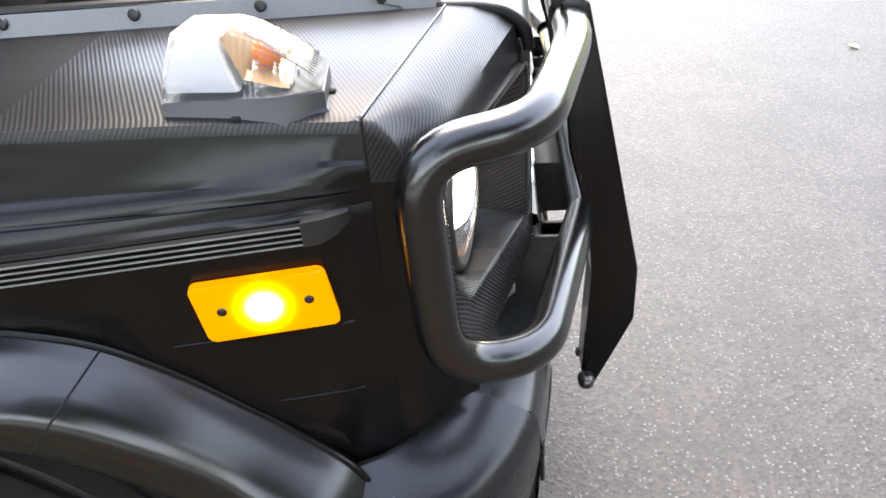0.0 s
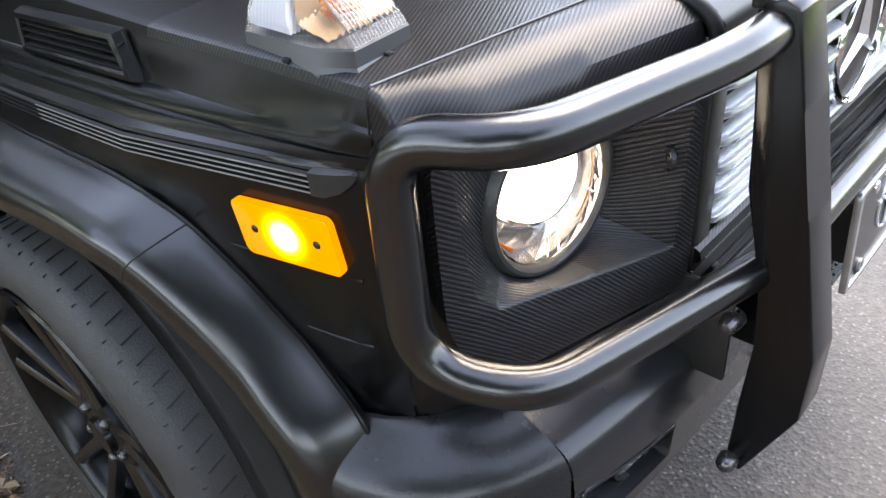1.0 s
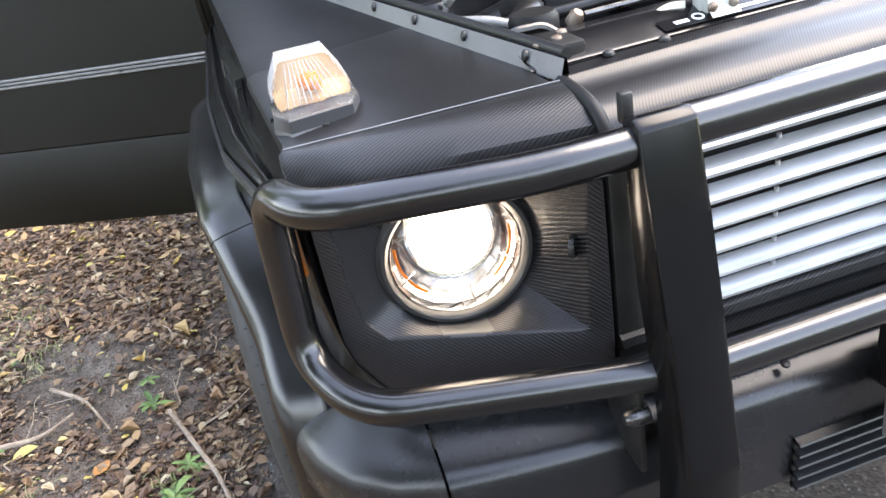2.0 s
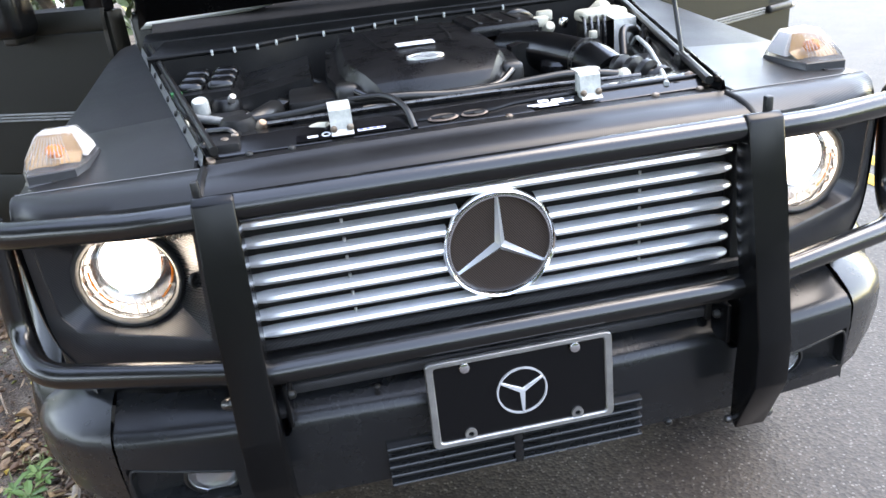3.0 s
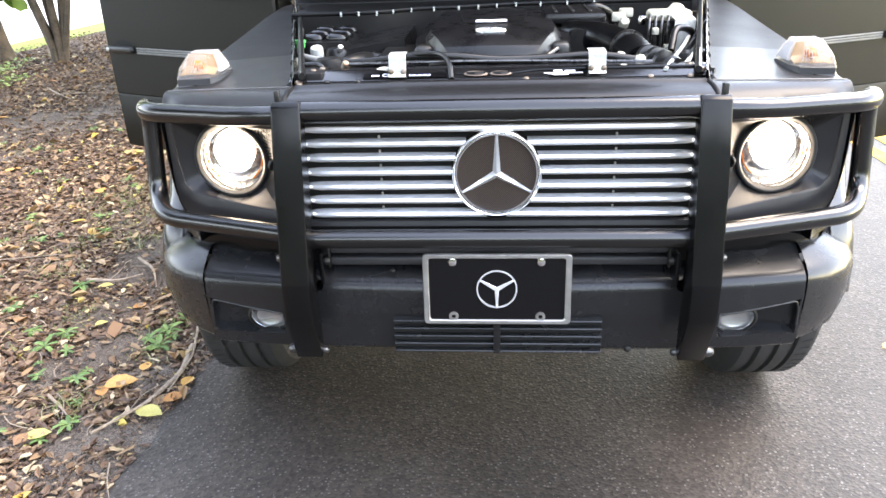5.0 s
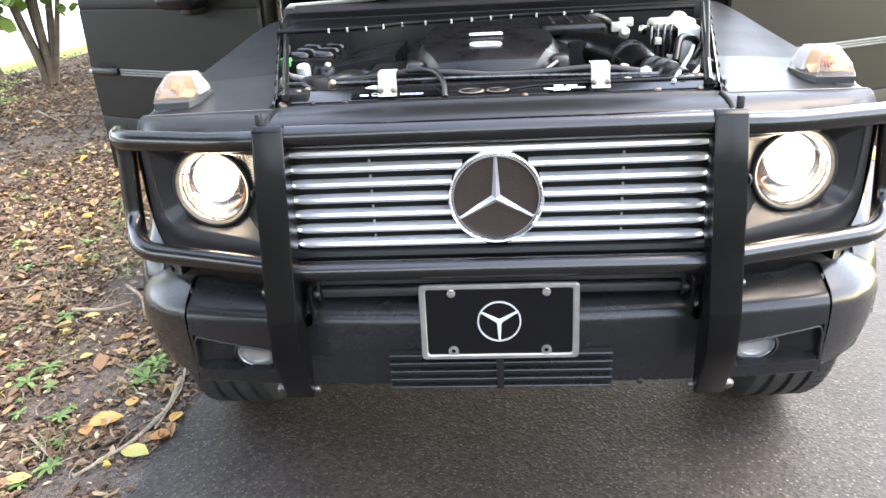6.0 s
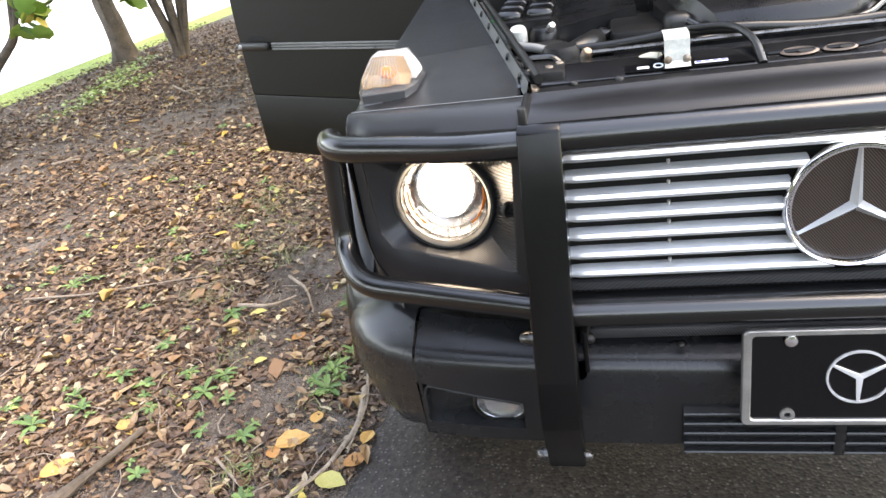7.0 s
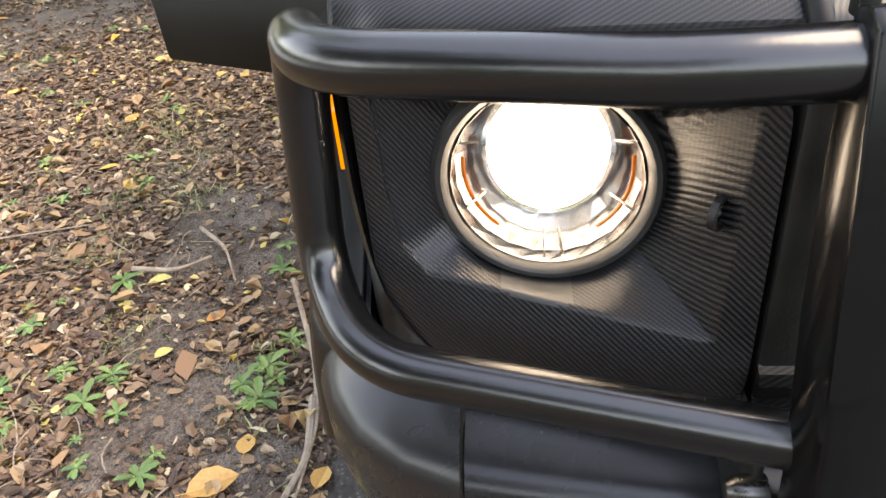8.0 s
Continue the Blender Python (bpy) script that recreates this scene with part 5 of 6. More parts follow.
    # cream fluid reservoir and bracket
    part("reservoir", box((0.455, 0.80, 1.135), (0.58, 0.88, 1.165), 0.012, 3), CREAM, car, "cream plastic fluid reservoir")
    part("white_bracket", loft([[(x, 0.745, 1.03), (x, 0.742, 1.10), (x + 0.003, 0.75, 1.145), (x + 0.003, 0.80, 1.15)] for x in (0.515, 0.52, 0.570, 0.575)]), CLIPWHITE, car, "pale grey metal bracket")
    for k, x in enumerate((0.448, 0.466, 0.484, 0.502)):
        part("pipe", tube([(x, 0.765, 0.95), (x, 0.768, 1.12), (x + 0.004, 0.785, 1.150), (x + 0.012, 0.84, 1.152)], 0.0038, 0.03, 8), DARKSTEEL, car, "thin metal pipe")
        if k != 2:
            part("pipe_nut", box((x - 0.009, 0.752, 1.055 + 0.024 * (2 * k % 3)), (x + 0.009, 0.772, 1.074 + 0.024 * (2 * k % 3)), 0.003), CREAM, car, "white connector")
    part("valve_block", box((0.46, 0.80, 1.00), (0.58, 0.87, 1.135), 0.006), BAYBLACK, car, "finned black valve block")
    for k in range(5):
        part("valve_fin", box((0.462 + 0.012 * k, 0.790, 1.02), (0.466 + 0.012 * k, 0.80, 1.13), 0.001, 1), DARKSTEEL, car)
    for y0, x0, h in ((0.66, 0.56, 1.10), (0.74, 0.60, 1.12), (0.58, 0.53, 1.09)):
        part("wire_loop", tube([(x0, y0, 1.02), (x0 - 0.02, y0 - 0.02, h), (x0 + 0.02, y0 + 0.03, h + 0.03), (x0 + 0.01, y0 + 0.09, 1.04)], 0.0045, 0.03, 8), HOSE, car, "looped black wire")
    for x, y, z in ((0.385, 0.95, 1.135), (0.33, 0.98, 1.15), (0.42, 1.02, 1.14)):
        part("cream_connector", box((x - 0.022, y - 0.012, z - 0.014), (x + 0.022, y + 0.012, z + 0.014), 0.005), CREAM, car, "cream plastic connector block")
    part("fuse_box", box((0.53, 0.50, 0.96), (0.60, 0.72, 1.08), 0.015), PLASTIC, car, "black fuse box")
    part("relay_cap", lathe([(0, 0.018), (0.034, 0.015), (0.038, 0.006), (0.038, -0.03)], Matrix.Translation((0.505, 0.52, 1.075)), 24), PLASTIC, car, "round black cap")
    part("battery_box", box((0.30, 0.29, 0.92), (0.48, 0.36, 1.0), 0.01), PLASTIC, car)
    part("wing_cable", tube([(0.56, 0.75, 1.06), (0.545, 0.68, 1.11), (0.485, 0.476, 1.116), (0.413, 0.27, 1.114), (0.372, 0.16, 1.108)], 0.005, 0.05, 8), SEALGREY, car, "pale grey cable")
    part("strut", tube([(0.483, 0.318, 1.12), (0.498, 0.478, 1.45), (0.46, 0.95, 2.02)], 0.0045, 0.02, 10), HOSE, car, "slim black bonnet support rod")
    part("strut_foot", box((0.470, 0.302, 1.09), (0.496, 0.335, 1.128), 0.008), PLASTIC, car)
    part("hinge_arm", loft([[(x - w, y, 1.080), (x - 0.7 * w, y, 1.101), (x - 0.2 * w, y, 1.108), (x + 0.4 * w, y, 1.107), (x + 0.9 * w, y, 1.094)] for x, y, w in ((0.600, 0.80, 0.012), (0.570, 0.67, 0.016), (0.539, 0.554, 0.020), (0.508, 0.45, 0.022), (0.480, 0.36, 0.021), (0.446, 0.275, 0.018), (0.412, 0.20, 0.016), (0.392, 0.165, 0.018))]), TANKGLOSS, car, "glossy black curved bracket")
    part("elbow_bracket", tube([(0.40, 0.16, 1.085), (0.44, 0.18, 1.095), (0.48, 0.16, 1.10)], 0.010, 0.02, 8), SATIN, car)
    # reservoir and pipes on the other side
    can = part("coolant_tank", loft([[(x, y, z) for x, z in ((-0.575, 0.98), (-0.57, 1.095), (-0.55, 1.12), (-0.44, 1.12), (-0.425, 1.10), (-0.42, 0.98))] for y in (0.62, 0.64, 0.78, 0.91, 0.925)], caps=True), ENGINE, car, "dusty black coolant tank with ribs")
    for k in range(3):
        for x in (-0.558, -0.490):
            part("tank_rib", box((x - 0.004, 0.655 + 0.085 * k, 1.108), (x + 0.056, 0.722 + 0.085 * k, 1.138), 0.016, 3), TANKGLOSS, can)
    part("tank_cap", lathe([(0, 0.022), (0.026, 0.020), (0.032, 0.012), (0.034, -0.01), (0.034, -0.04)], Matrix.Translation((-0.455, 0.62, 1.085)), 24), ENGINE, car, "round black tank cap")
    part("bottle", lathe([(0.0, 0.03), (0.045, 0.028), (0.052, 0.01), (0.052, -0.12)], Matrix.Translation((-0.457, 0.565, 1.05)), 28), PLASTIC, car, "grey-rimmed black fluid bottle")
    part("bottle_rim", lathe([(0.050, 0.0), (0.056, 0.004), (0.050, 0.010)], Matrix.Translation((-0.457, 0.565, 1.068)), 28), STEEL, car)
    part("wing_pipe", tube([(-0.635, 0.95, 1.12), (-0.60, 0.80, 1.12), (-0.515, 0.44, 1.12), (-0.490, 0.372, 1.118), (-0.44, 0.342, 1.115), (-0.39, 0.33, 1.09)], 0.0085, 0.03, 10), SILVERSTRIP, car, "grey metal pipe along the wing")
    part("pipe_clip", box((-0.580, 0.615, 1.105), (-0.545, 0.64, 1.128), 0.004), GREEN, car, "bright green clip")
    part("front_hose", tube([(-0.50, 0.42, 1.10), (-0.42, 0.34, 1.105), (-0.30, 0.30, 1.115), (-0.20, 0.27, 1.132), (-0.10, 0.265, 1.130), (0.0, 0.27, 1.118), (0.10, 0.28, 1.118), (0.24, 0.285, 1.125), (0.34, 0.27, 1.11)], 0.0095, 0.08, 12), HOSE, car, "black coolant hose across the bay")
    part("front_hose", tube([(-0.20, 0.272, 1.135), (-0.13, 0.24, 1.142), (-0.105, 0.18, 1.128), (-0.100, 0.135, 1.10)], 0.006, 0.03, 10), HOSE, car, "thin bent hose")
    part("cable", tube([(-0.35, 0.25, 1.118), (-0.1, 0.25, 1.12), (0.05, 0.255, 1.118), (0.36, 0.245, 1.112)], 0.004, 0.05, 8), DARKSTEEL, car, "pale cable")
    for x0, x1, y in ((-0.061, -0.036, 0.414), (-0.017, 0.048, 0.410), (0.093, 0.245, 0.360)):
        part("hose_mark", tube([(x0, y, 1.101), (x1, y - 0.001, 1.101)], 0.0042, 0.02, 8), STICKER, car, "white mark on hose")
    part("cover_hose", tube([(-0.17, 0.36, 1.095), (-0.06, 0.412, 1.098), (0.06, 0.408, 1.098), (0.16, 0.37, 1.10), (0.30, 0.33, 1.10)], 0.0062, 0.05, 10), HOSE, car, "thin black hose below the engine cover")
    part("fan_shroud", box((-0.42, 0.268, 0.75), (0.42, 0.36, 1.05), 0.015), PLASTIC, car, "black fan shroud")
    part("corner_box", box((-0.435, 0.19, 1.00), (-0.375, 0.27, 1.105), 0.012), ENGINE, car, "black plastic box")
    part("fitting", tube([(-0.36, 0.215, 1.092), (-0.33, 0.20, 1.095), (-0.315, 0.19, 1.085)], 0.008, 0.01, 10), CHROME, car, "shiny metal fitting")
    part("fitting", tube([(-0.285, 0.20, 1.10), (-0.262, 0.20, 1.11), (-0.245, 0.19, 1.11)], 0.010, 0.01, 10), CREAM, car, "pale hose fitting")
    part("fitting", tube([(0.26, 0.20, 1.10), (0.29, 0.20, 1.105), (0.305, 0.19, 1.098)], 0.011, 0.01, 10), CREAM, car, "pale hose fitting")
    for s in SIDES:
        part("cover_ridge", tube([(-0.01 + s * 0.075, 0.62, 1.156), (-0.01 + s * 0.09, 0.70, 1.160), (-0.01 + s * 0.10, 0.90, 1.163)], 0.007, 0.05, 8), ENGINE, car)
    part("cover_front_lip", tube([(-0.175, 0.425, 1.118), (-0.135, 0.386, 1.098), (0.115, 0.386, 1.098), (0.155, 0.425, 1.118)], 0.008, 0.03, 10), TUBE, car)
    part("cover_corner", box((0.140, 0.445, 1.07), (0.19, 0.50, 1.130), 0.014, 3), PLASTIC, car, "shiny black cover corner")
    part("cover_corner", box((-0.215, 0.445, 1.07), (-0.165, 0.50, 1.128), 0.014, 3), PLASTIC, car, "shiny black cover corner")
    part("top_box", box((0.14, 0.74, 1.14), (0.32, 0.98, 1.172), 0.012, 2), ENGINE, car, "raised black air filter box")
    for k in range(3):
        part("box_groove", box((0.17 + 0.05 * k, 0.77, 1.171), (0.18 + 0.05 * k, 0.95, 1.176), 0.002), PLASTIC, car)
    for k, (x, y, z, r, mm) in enumerate(((-0.40, 0.50, 1.075, 0.011, STEEL), (-0.53, 0.46, 1.09, 0.012, CREAM), (-0.435, 0.575, 1.11, 0.009, STEEL), (0.335, 0.27, 1.11, 0.014, CREAM), (0.30, 0.33, 1.11, 0.012, CREAM), (-0.36, 0.255, 1.115, 0.010, RUST), (0.43, 0.19, 1.108, 0.010, RUST), (-0.42, 0.165, 1.10, 0.011, RUST), (-0.445, 0.125, 1.094, 0.010, RUST), (0.56, 0.95, 1.14, 0.03, CREAM), (0.40, 0.92, 1.12, 0.016, CREAM), (0.47, 1.0, 1.12, 0.014, CHROME))):
        part("fitting", lathe([(0, r * 0.9), (r * 0.7, r * 0.9), (r, r * 0.5), (r, -r)], Matrix.Translation((x, y, z)) @ pose(0, 0, 0, 20 * k % 70, 15 * k % 50), 10), mm, car)
    part("hose", tube([(-0.38, 0.60, 1.05), (-0.34, 0.50, 1.09), (-0.36, 0.40, 1.10), (-0.42, 0.36, 1.08)], 0.022, 0.06, 14), HOSE, car, "thick black coolant hose")
    part("hose", tube([(-0.62, 1.05, 1.10), (-0.50, 0.98, 1.13), (-0.40, 1.0, 1.11), (-0.33, 1.08, 1.09)], 0.020, 0.06, 14), HOSE, car, "thick black hose")
    part("hose", tube([(0.24, 0.96, 1.13), (0.30, 0.90, 1.18), (0.36, 0.95, 1.15), (0.38, 1.05, 1.10)], 0.012, 0.05, 12), HOSE, car, "looped black hose")
    part("hose", tube([(0.48, 0.60, 1.08), (0.50, 0.66, 1.14), (0.56, 0.70, 1.12), (0.57, 0.80, 1.05)], 0.010, 0.05, 12), HOSE, car, "looped black hose")
    part("motor", lathe([(0, 0.035), (0.028, 0.033), (0.033, 0.025), (0.033, -0.04)], Matrix.Translation((-0.405, 0.285, 1.095)), 20), BAYBLACK, car, "round black motor housing")
    lb = part("latch_bracket", box((-0.462, 0.150, 1.06), (-0.394, 0.238, 1.117), 0.007), BAYBLACK, car, "dull black latch bracket with rusty screws")
    part("bracket_strap", tube([(-0.468, 0.228, 1.112), (-0.455, 0.231, 1.123), (-0.415, 0.226, 1.123), (-0.398, 0.215, 1.108)], 0.0055, 0.01, 8), TANKGLOSS, lb)
    for x, y in ((-0.420, 0.178), (-0.448, 0.165), (-0.404, 0.200)):
        part("bracket_screw", dome(Matrix.Translation((x, y, 1.116)), 0.007, 0.005, seg=10), RUST, lb)
    for x, y, r in ((0.446, 0.150, 0.010), (0.562, 0.545, 0.009), (0.615, 0.76, 0.009)):
        part("rusty_nut", dome(Matrix.Translation((x, y, 1.105)), r, 0.011, seg=6), RUST, car, "rusty brown nut")
    part("valve_cap", lathe([(0, 0.012), (0.016, 0.011), (0.019, 0.004), (0.019, -0.03)], Matrix.Translation((-0.508, 0.60, 1.100)) @ pose(0, 0, 0, 20), 16), CLIPWHITE, car, "small pale cap")
    rng = random.Random(21)
    for k in range(44):
        x, y = rng.uniform(-0.58, 0.6), rng.choice((rng.uniform(0.98, 1.15), rng.uniform(0.4, 0.6)))
        if abs(x) < 0.36 and y < 0.9:
            x = math.copysign(rng.uniform(0.40, 0.5), x)
        z = rng.uniform(0.97, 1.07)
        part("bay_clutter", tube([(x, y, z), (x + rng.uniform(-0.08, 0.08), y + rng.uniform(-0.06, 0.06), z + rng.uniform(0.0, 0.05)), (x + rng.uniform(-0.15, 0.15), y + rng.uniform(-0.1, 0.1), z - 0.03)], rng.uniform(0.006, 0.016), 0.04, 8), rng.choice((HOSE, HOSE, ENGINE, STEEL)), car)


def side_step(s):
    """Running board tube below the doors."""
    st = part("side_step", tube([(s * 0.940, 1.21, 0.41), (s * 0.957, 1.6, 0.43), (s * 0.965, 2.9, 0.43), (s * 0.80, 3.05, 0.44)], 0.030, 0.12, 14), CHROME, car, "bright tubular side step")
    part("step_pad", box((s * 0.965 - 0.03, 1.65, 0.455), (s * 0.965 + 0.03, 2.1, 0.463), 0.003), PLASTIC, st)


for s in SIDES:
    side_step(s)
hood_and_cabin()
radiator_support()
engine_bay()


# ---- side details ----
def wing_vent(s):
    """Louvred vent in the upper wing side."""
    def P(y, z, d=0.0):
        return (s * (lerp_table(U_UP, y) + 0.004 + d - (z - 1.045) * 0.12), y, z)
    y0, y1, z0, z1 = 0.475, 0.72, 1.036, 1.086
    frame_rows = []
    for o, d in ((-0.003, -0.004), (0.002, 0.010), (0.008, 0.012), (0.011, 0.010), (0.013, -0.004)):
        frame_rows.append([P(y, z, d) for y, z in ((y0 + o, z0 + o), (y1 - o, z0 + o), (y1 - o, z1 - o * 0.8), (y0 + o + 0.020, z1 - o * 0.8))])
    v = part("wing_vent", loft(frame_rows, closed=True), SATIN, car, "louvred black vent in the wing side")
    # shade behind the louvres, painted as a near-black sheet
    part("vent_shade_back", loft([[P(y0, z0, 0.001), P(y0 + 0.012, z1, 0.001)], [P(y1, z0, 0.001), P(y1, z1, 0.001)]]), SHADOWGAP, v)
    for k in range(4):
        z = z0 + 0.012 + k * 0.0085
        part("louvre", loft([[P(y, z + 0.003, 0.0015), P(y, z + 0.0004, 0.0092), P(y, z - 0.0008, 0.0088), P(y, z + 0.0012, 0.0015)] for y in (y0 + 0.012, y1 - 0.012)]), BAYBLACK, v)


for s in SIDES:
    wing_vent(s)


# ---- ground cover ----
def scatter(name, places, size, material, label, category, rng, lift=0.012, narrow=0.45):
    """Many small folded leaves as one mesh."""
    n = len(places)
    pl = np.asarray(places)
    ang = rng.uniform(0, 2 * np.pi, n)
    L = rng.uniform(size[0], size[1], n)
    W = L * rng.uniform(narrow * 0.55, narrow * 1.75, n)
    tilt, roll_ = rng.normal(0, 0.32, n).clip(-0.8, 0.8), rng.normal(0, 0.32, n).clip(-0.8, 0.8)
    curl = rng.uniform(-0.15, 0.6, n)
    base = np.array([(-0.5, 0, 0), (-0.15, 0.5, 1), (0.25, 0.42, 1), (0.55, 0, 0), (0.25, -0.42, 1), (-0.15, -0.5, 1), (0.05, 0, 0)])
    jit = rng.uniform(0.72, 1.25, (n, 7))
    x = base[None, :, 0] * L[:, None] * jit
    y = base[None, :, 1] * W[:, None] * rng.uniform(0.6, 1.3, (n, 7)) + (base[None, :, 0] ** 2) * (L * rng.normal(0, 0.35, n))[:, None]
    z = base[None, :, 2] * (curl * W)[:, None] + np.abs(base[None, :, 0]) * (curl * L * 0.5)[:, None]
    z = z + x * np.tan(tilt)[:, None] * 0.6 + y * np.tan(roll_)[:, None] * 0.6
    z = z - z.min(axis=1, keepdims=True)
    c, s_ = np.cos(ang)[:, None], np.sin(ang)[:, None]
    X = pl[:, 0:1] + x * c - y * s_
    Y = pl[:, 1:2] + x * s_ + y * c
    Z = pl[:, 2:3] + z + rng.uniform(0, lift, n)[:, None]
    co = np.stack([X, Y, Z], axis=2).reshape(-1, 3)
    faces = []
    for i in range(n):
        b = 7 * i
        faces += [(b, b + 6, b + 2, b + 1), (b + 6, b + 3, b + 2), (b, b + 5, b + 4, b + 6), (b + 6, b + 4, b + 3)]
    me = bpy.data.meshes.new(name)
    me.from_pydata(co.tolist(), [], faces)
    me.materials.append(material)
    return tagged(new(name, me), label, category, kind="stuff")


def litter_places(n, x0, x1, y0, y1, rng, bare, left=0.24):
    out = []
    while len(out) < n:
        x, y = rng.uniform(x0, x1), rng.uniform(y0, y1)
        if x > edge_x(y) - 0.03 * rng.uniform(-0.5, 2.0):
            continue
        k = noise.noise((x * 1.3, y * 1.3, 0.3)) * 0.7 + 0.7
        k *= min(1.0, (x - x0) / 0.9) * min(1.0, (y1 - y) / 0.9)
        for bx, by, br in bare:
            if (x - bx) ** 2 + (y - by) ** 2 < br * br:
                k *= left
        if rng.uniform(0, 1) < k:
            out.append((x, y, -0.008))
    return out


nrng = np.random.default_rng(5)
BARE = [(-1.50, 1.55, 0.22), (-1.36, 1.35, 0.18), (-1.66, 1.75, 0.18), (-1.70, 1.48, 0.10), (-1.45, 0.78, 0.10), (-1.62, 1.05, 0.12), (-1.25, 0.15, 0.15), (-1.22, 0.62, 0.10), (-1.37, 0.87, 0.09), (-1.60, 0.60, 0.07), (-1.63, 0.37, 0.09), (-1.80, 0.37, 0.10),
        (-1.12, 0.36, 0.12), (-1.30, 0.30, 0.12), (-1.02, 1.7, 0.2), (-1.1, 2.2, 0.2), (-1.70, 1.38, 0.09), (-1.76, 1.64, 0.07), (-1.58, 1.18, 0.07), (-1.53, 0.70, 0.11), (-1.58, 0.27, 0.11), (-1.06, 0.30, 0.10), (-4.0, 4.6, 0.25), (-3.6, 3.4, 0.2)]
scatter("leaf_litter", litter_places(24000, -3.4, -0.9, -0.4, 4.0, nrng, BARE), (0.011, 0.043), LITTER, "brown dry leaf litter on soil", "leaf litter", nrng, 0.010, 0.42)
scatter("leaf_litter", litter_places(112000, -7.0, -1.0, -1.0, 11.0, nrng, BARE), (0.015, 0.050), LITTER, "brown dry leaf litter under trees", "leaf litter", nrng, 0.010, 0.42)
scatter("leaf_litter", litter_places(42000, -7.0, -1.0, -8.0, 0.1, nrng, BARE), (0.018, 0.055), LITTER, "brown dry leaf litter beside the asphalt", "leaf litter", nrng)
scatter("leaf_litter", litter_places(34000, -3.0, -0.9, 0.0, 3.4, nrng, BARE, 0.35), (0.005, 0.020), LITTER, "small leaf crumbs on soil", "leaf litter", nrng, 0.004)
scatter("leaf_litter", litter_places(380, -3.4, -1.0, -0.2, 4.0, nrng, BARE, 0.4), (0.035, 0.075), TANLEAF, "paler tan leaves among the litter", "leaf litter", nrng, 0.02, 0.5)
scatter("leaf_litter", litter_places(700, -7.0, -1.6, 1.5, 9.0, nrng, BARE, 0.5), (0.035, 0.085), TANLEAF, "paler tan leaves under the trees", "leaf litter", nrng, 0.02, 0.5)


scatter("leaf_litter", litter_places(420, -3.6, -1.0, -0.2, 4.4, nrng, BARE, 0.7), (0.014, 0.034), YELLOWBITS, "small yellow and greenish leaves on the litter", "leaf litter", nrng, 0.02, 0.6)


def twig_litter(n, rng):
    """Thin broken stalks lying all over the soil, as one mesh."""
    bm = bmesh.new()
    for x, y, _ in litter_places(n, -3.2, -1.0, -0.2, 3.6, rng, BARE, 0.8):
        a, length = rng.uniform(0, 6.28), rng.uniform(0.04, 0.17)
        dx, dy = math.cos(a) * length, math.sin(a) * length
        bend = rng.uniform(-0.2, 0.2)
        tube([(x, y, 0.004), (x + 0.5 * dx - bend * dy, y + 0.5 * dy + bend * dx, 0.012), (x + dx, y + dy, 0.005)], rng.uniform(0.0012, 0.003), 0.05, 5, bm=bm, steps=2, taper=0.6)
    return tagged(finish("twigs", bm, TWIG), "thin dry stalks scattered on the soil", "twigs", kind="stuff")


twig_litter(260, nrng)


def rosettes(plants, rng):
    """Low weeds: lobed leaves that spread from one root, as one mesh."""
    verts, faces = [], []
    for cx, cy, size, count in plants:
        for k in range(count):
            a = 2 * math.pi * k / count + rng.uniform(-0.35, 0.35)
            L, w = size * rng.uniform(0.7, 1.15), size * rng.uniform(0.17, 0.27)
            rise, droop = rng.uniform(0.25, 0.75), rng.uniform(0.25, 0.6)
            c, d, b = math.cos(a), math.sin(a), len(verts)
            for f, e in ((0.0, 0.06), (0.3, 0.55), (0.5, 0.8), (0.62, 0.62), (0.8, 0.75), (1.0, 0.05)):
                z = 0.008 + L * (rise * f - droop * f * f)
                for side in (-1, 0, 1):
                    off = side * e * w
                    verts.append((cx + c * f * L - d * off, cy + d * f * L + c * off, max(0.004, z + 0.25 * abs(off))))
            for i in range(5):
                for j in range(2):
                    q = b + 3 * i + j
                    faces.append((q, q + 1, q + 4, q + 3))
    me = bpy.data.meshes.new("weeds")
    me.from_pydata(verts, [], faces)
    me.materials.append(WEED)
    return tagged(new("weeds", me), "low green weeds with lobed leaves among leaf litter", "weeds", kind="stuff")


plants = [(x, y, nrng.uniform(0.036, 0.060), int(nrng.integers(6, 10))) for x, y in (
    (-1.70, 0.79), (-1.82, 0.90), (-1.86, 0.71), (-2.12, 0.71), (-2.25, 0.62), (-1.72, 0.40), (-2.20, 0.78), (-1.67, 0.89), (-1.35, 0.32), (-2.79, 1.61), (-2.53, 1.33), (-2.56, 2.16), (-2.04, 1.95), (-2.42, 0.74), (-1.83, 1.30),
    (-2.01, 1.09), (-2.18, 2.16), (-1.46, 0.57), (-1.61, 0.59), (-2.08, 0.89), (-1.95, 0.84), (-1.26, 0.80), (-1.32, 0.85), (-1.27, 0.92), (-1.24, 1.02), (-1.35, 1.34))]
for x, y, size, count in plants[:]:
    plants.append((x + nrng.normal(0, 0.06), y + nrng.normal(0, 0.06), 0.6 * size, 6))
for k in range(120):
    x, y = nrng.uniform(-3.8, -1.25), nrng.uniform(0.0, 4.4)
    if noise.noise((x * 2, y * 2, 5)) > 0.05:
        plants.append((x, y, nrng.uniform(0.02, 0.05), int(nrng.integers(5, 8))))
rosettes(plants, nrng)


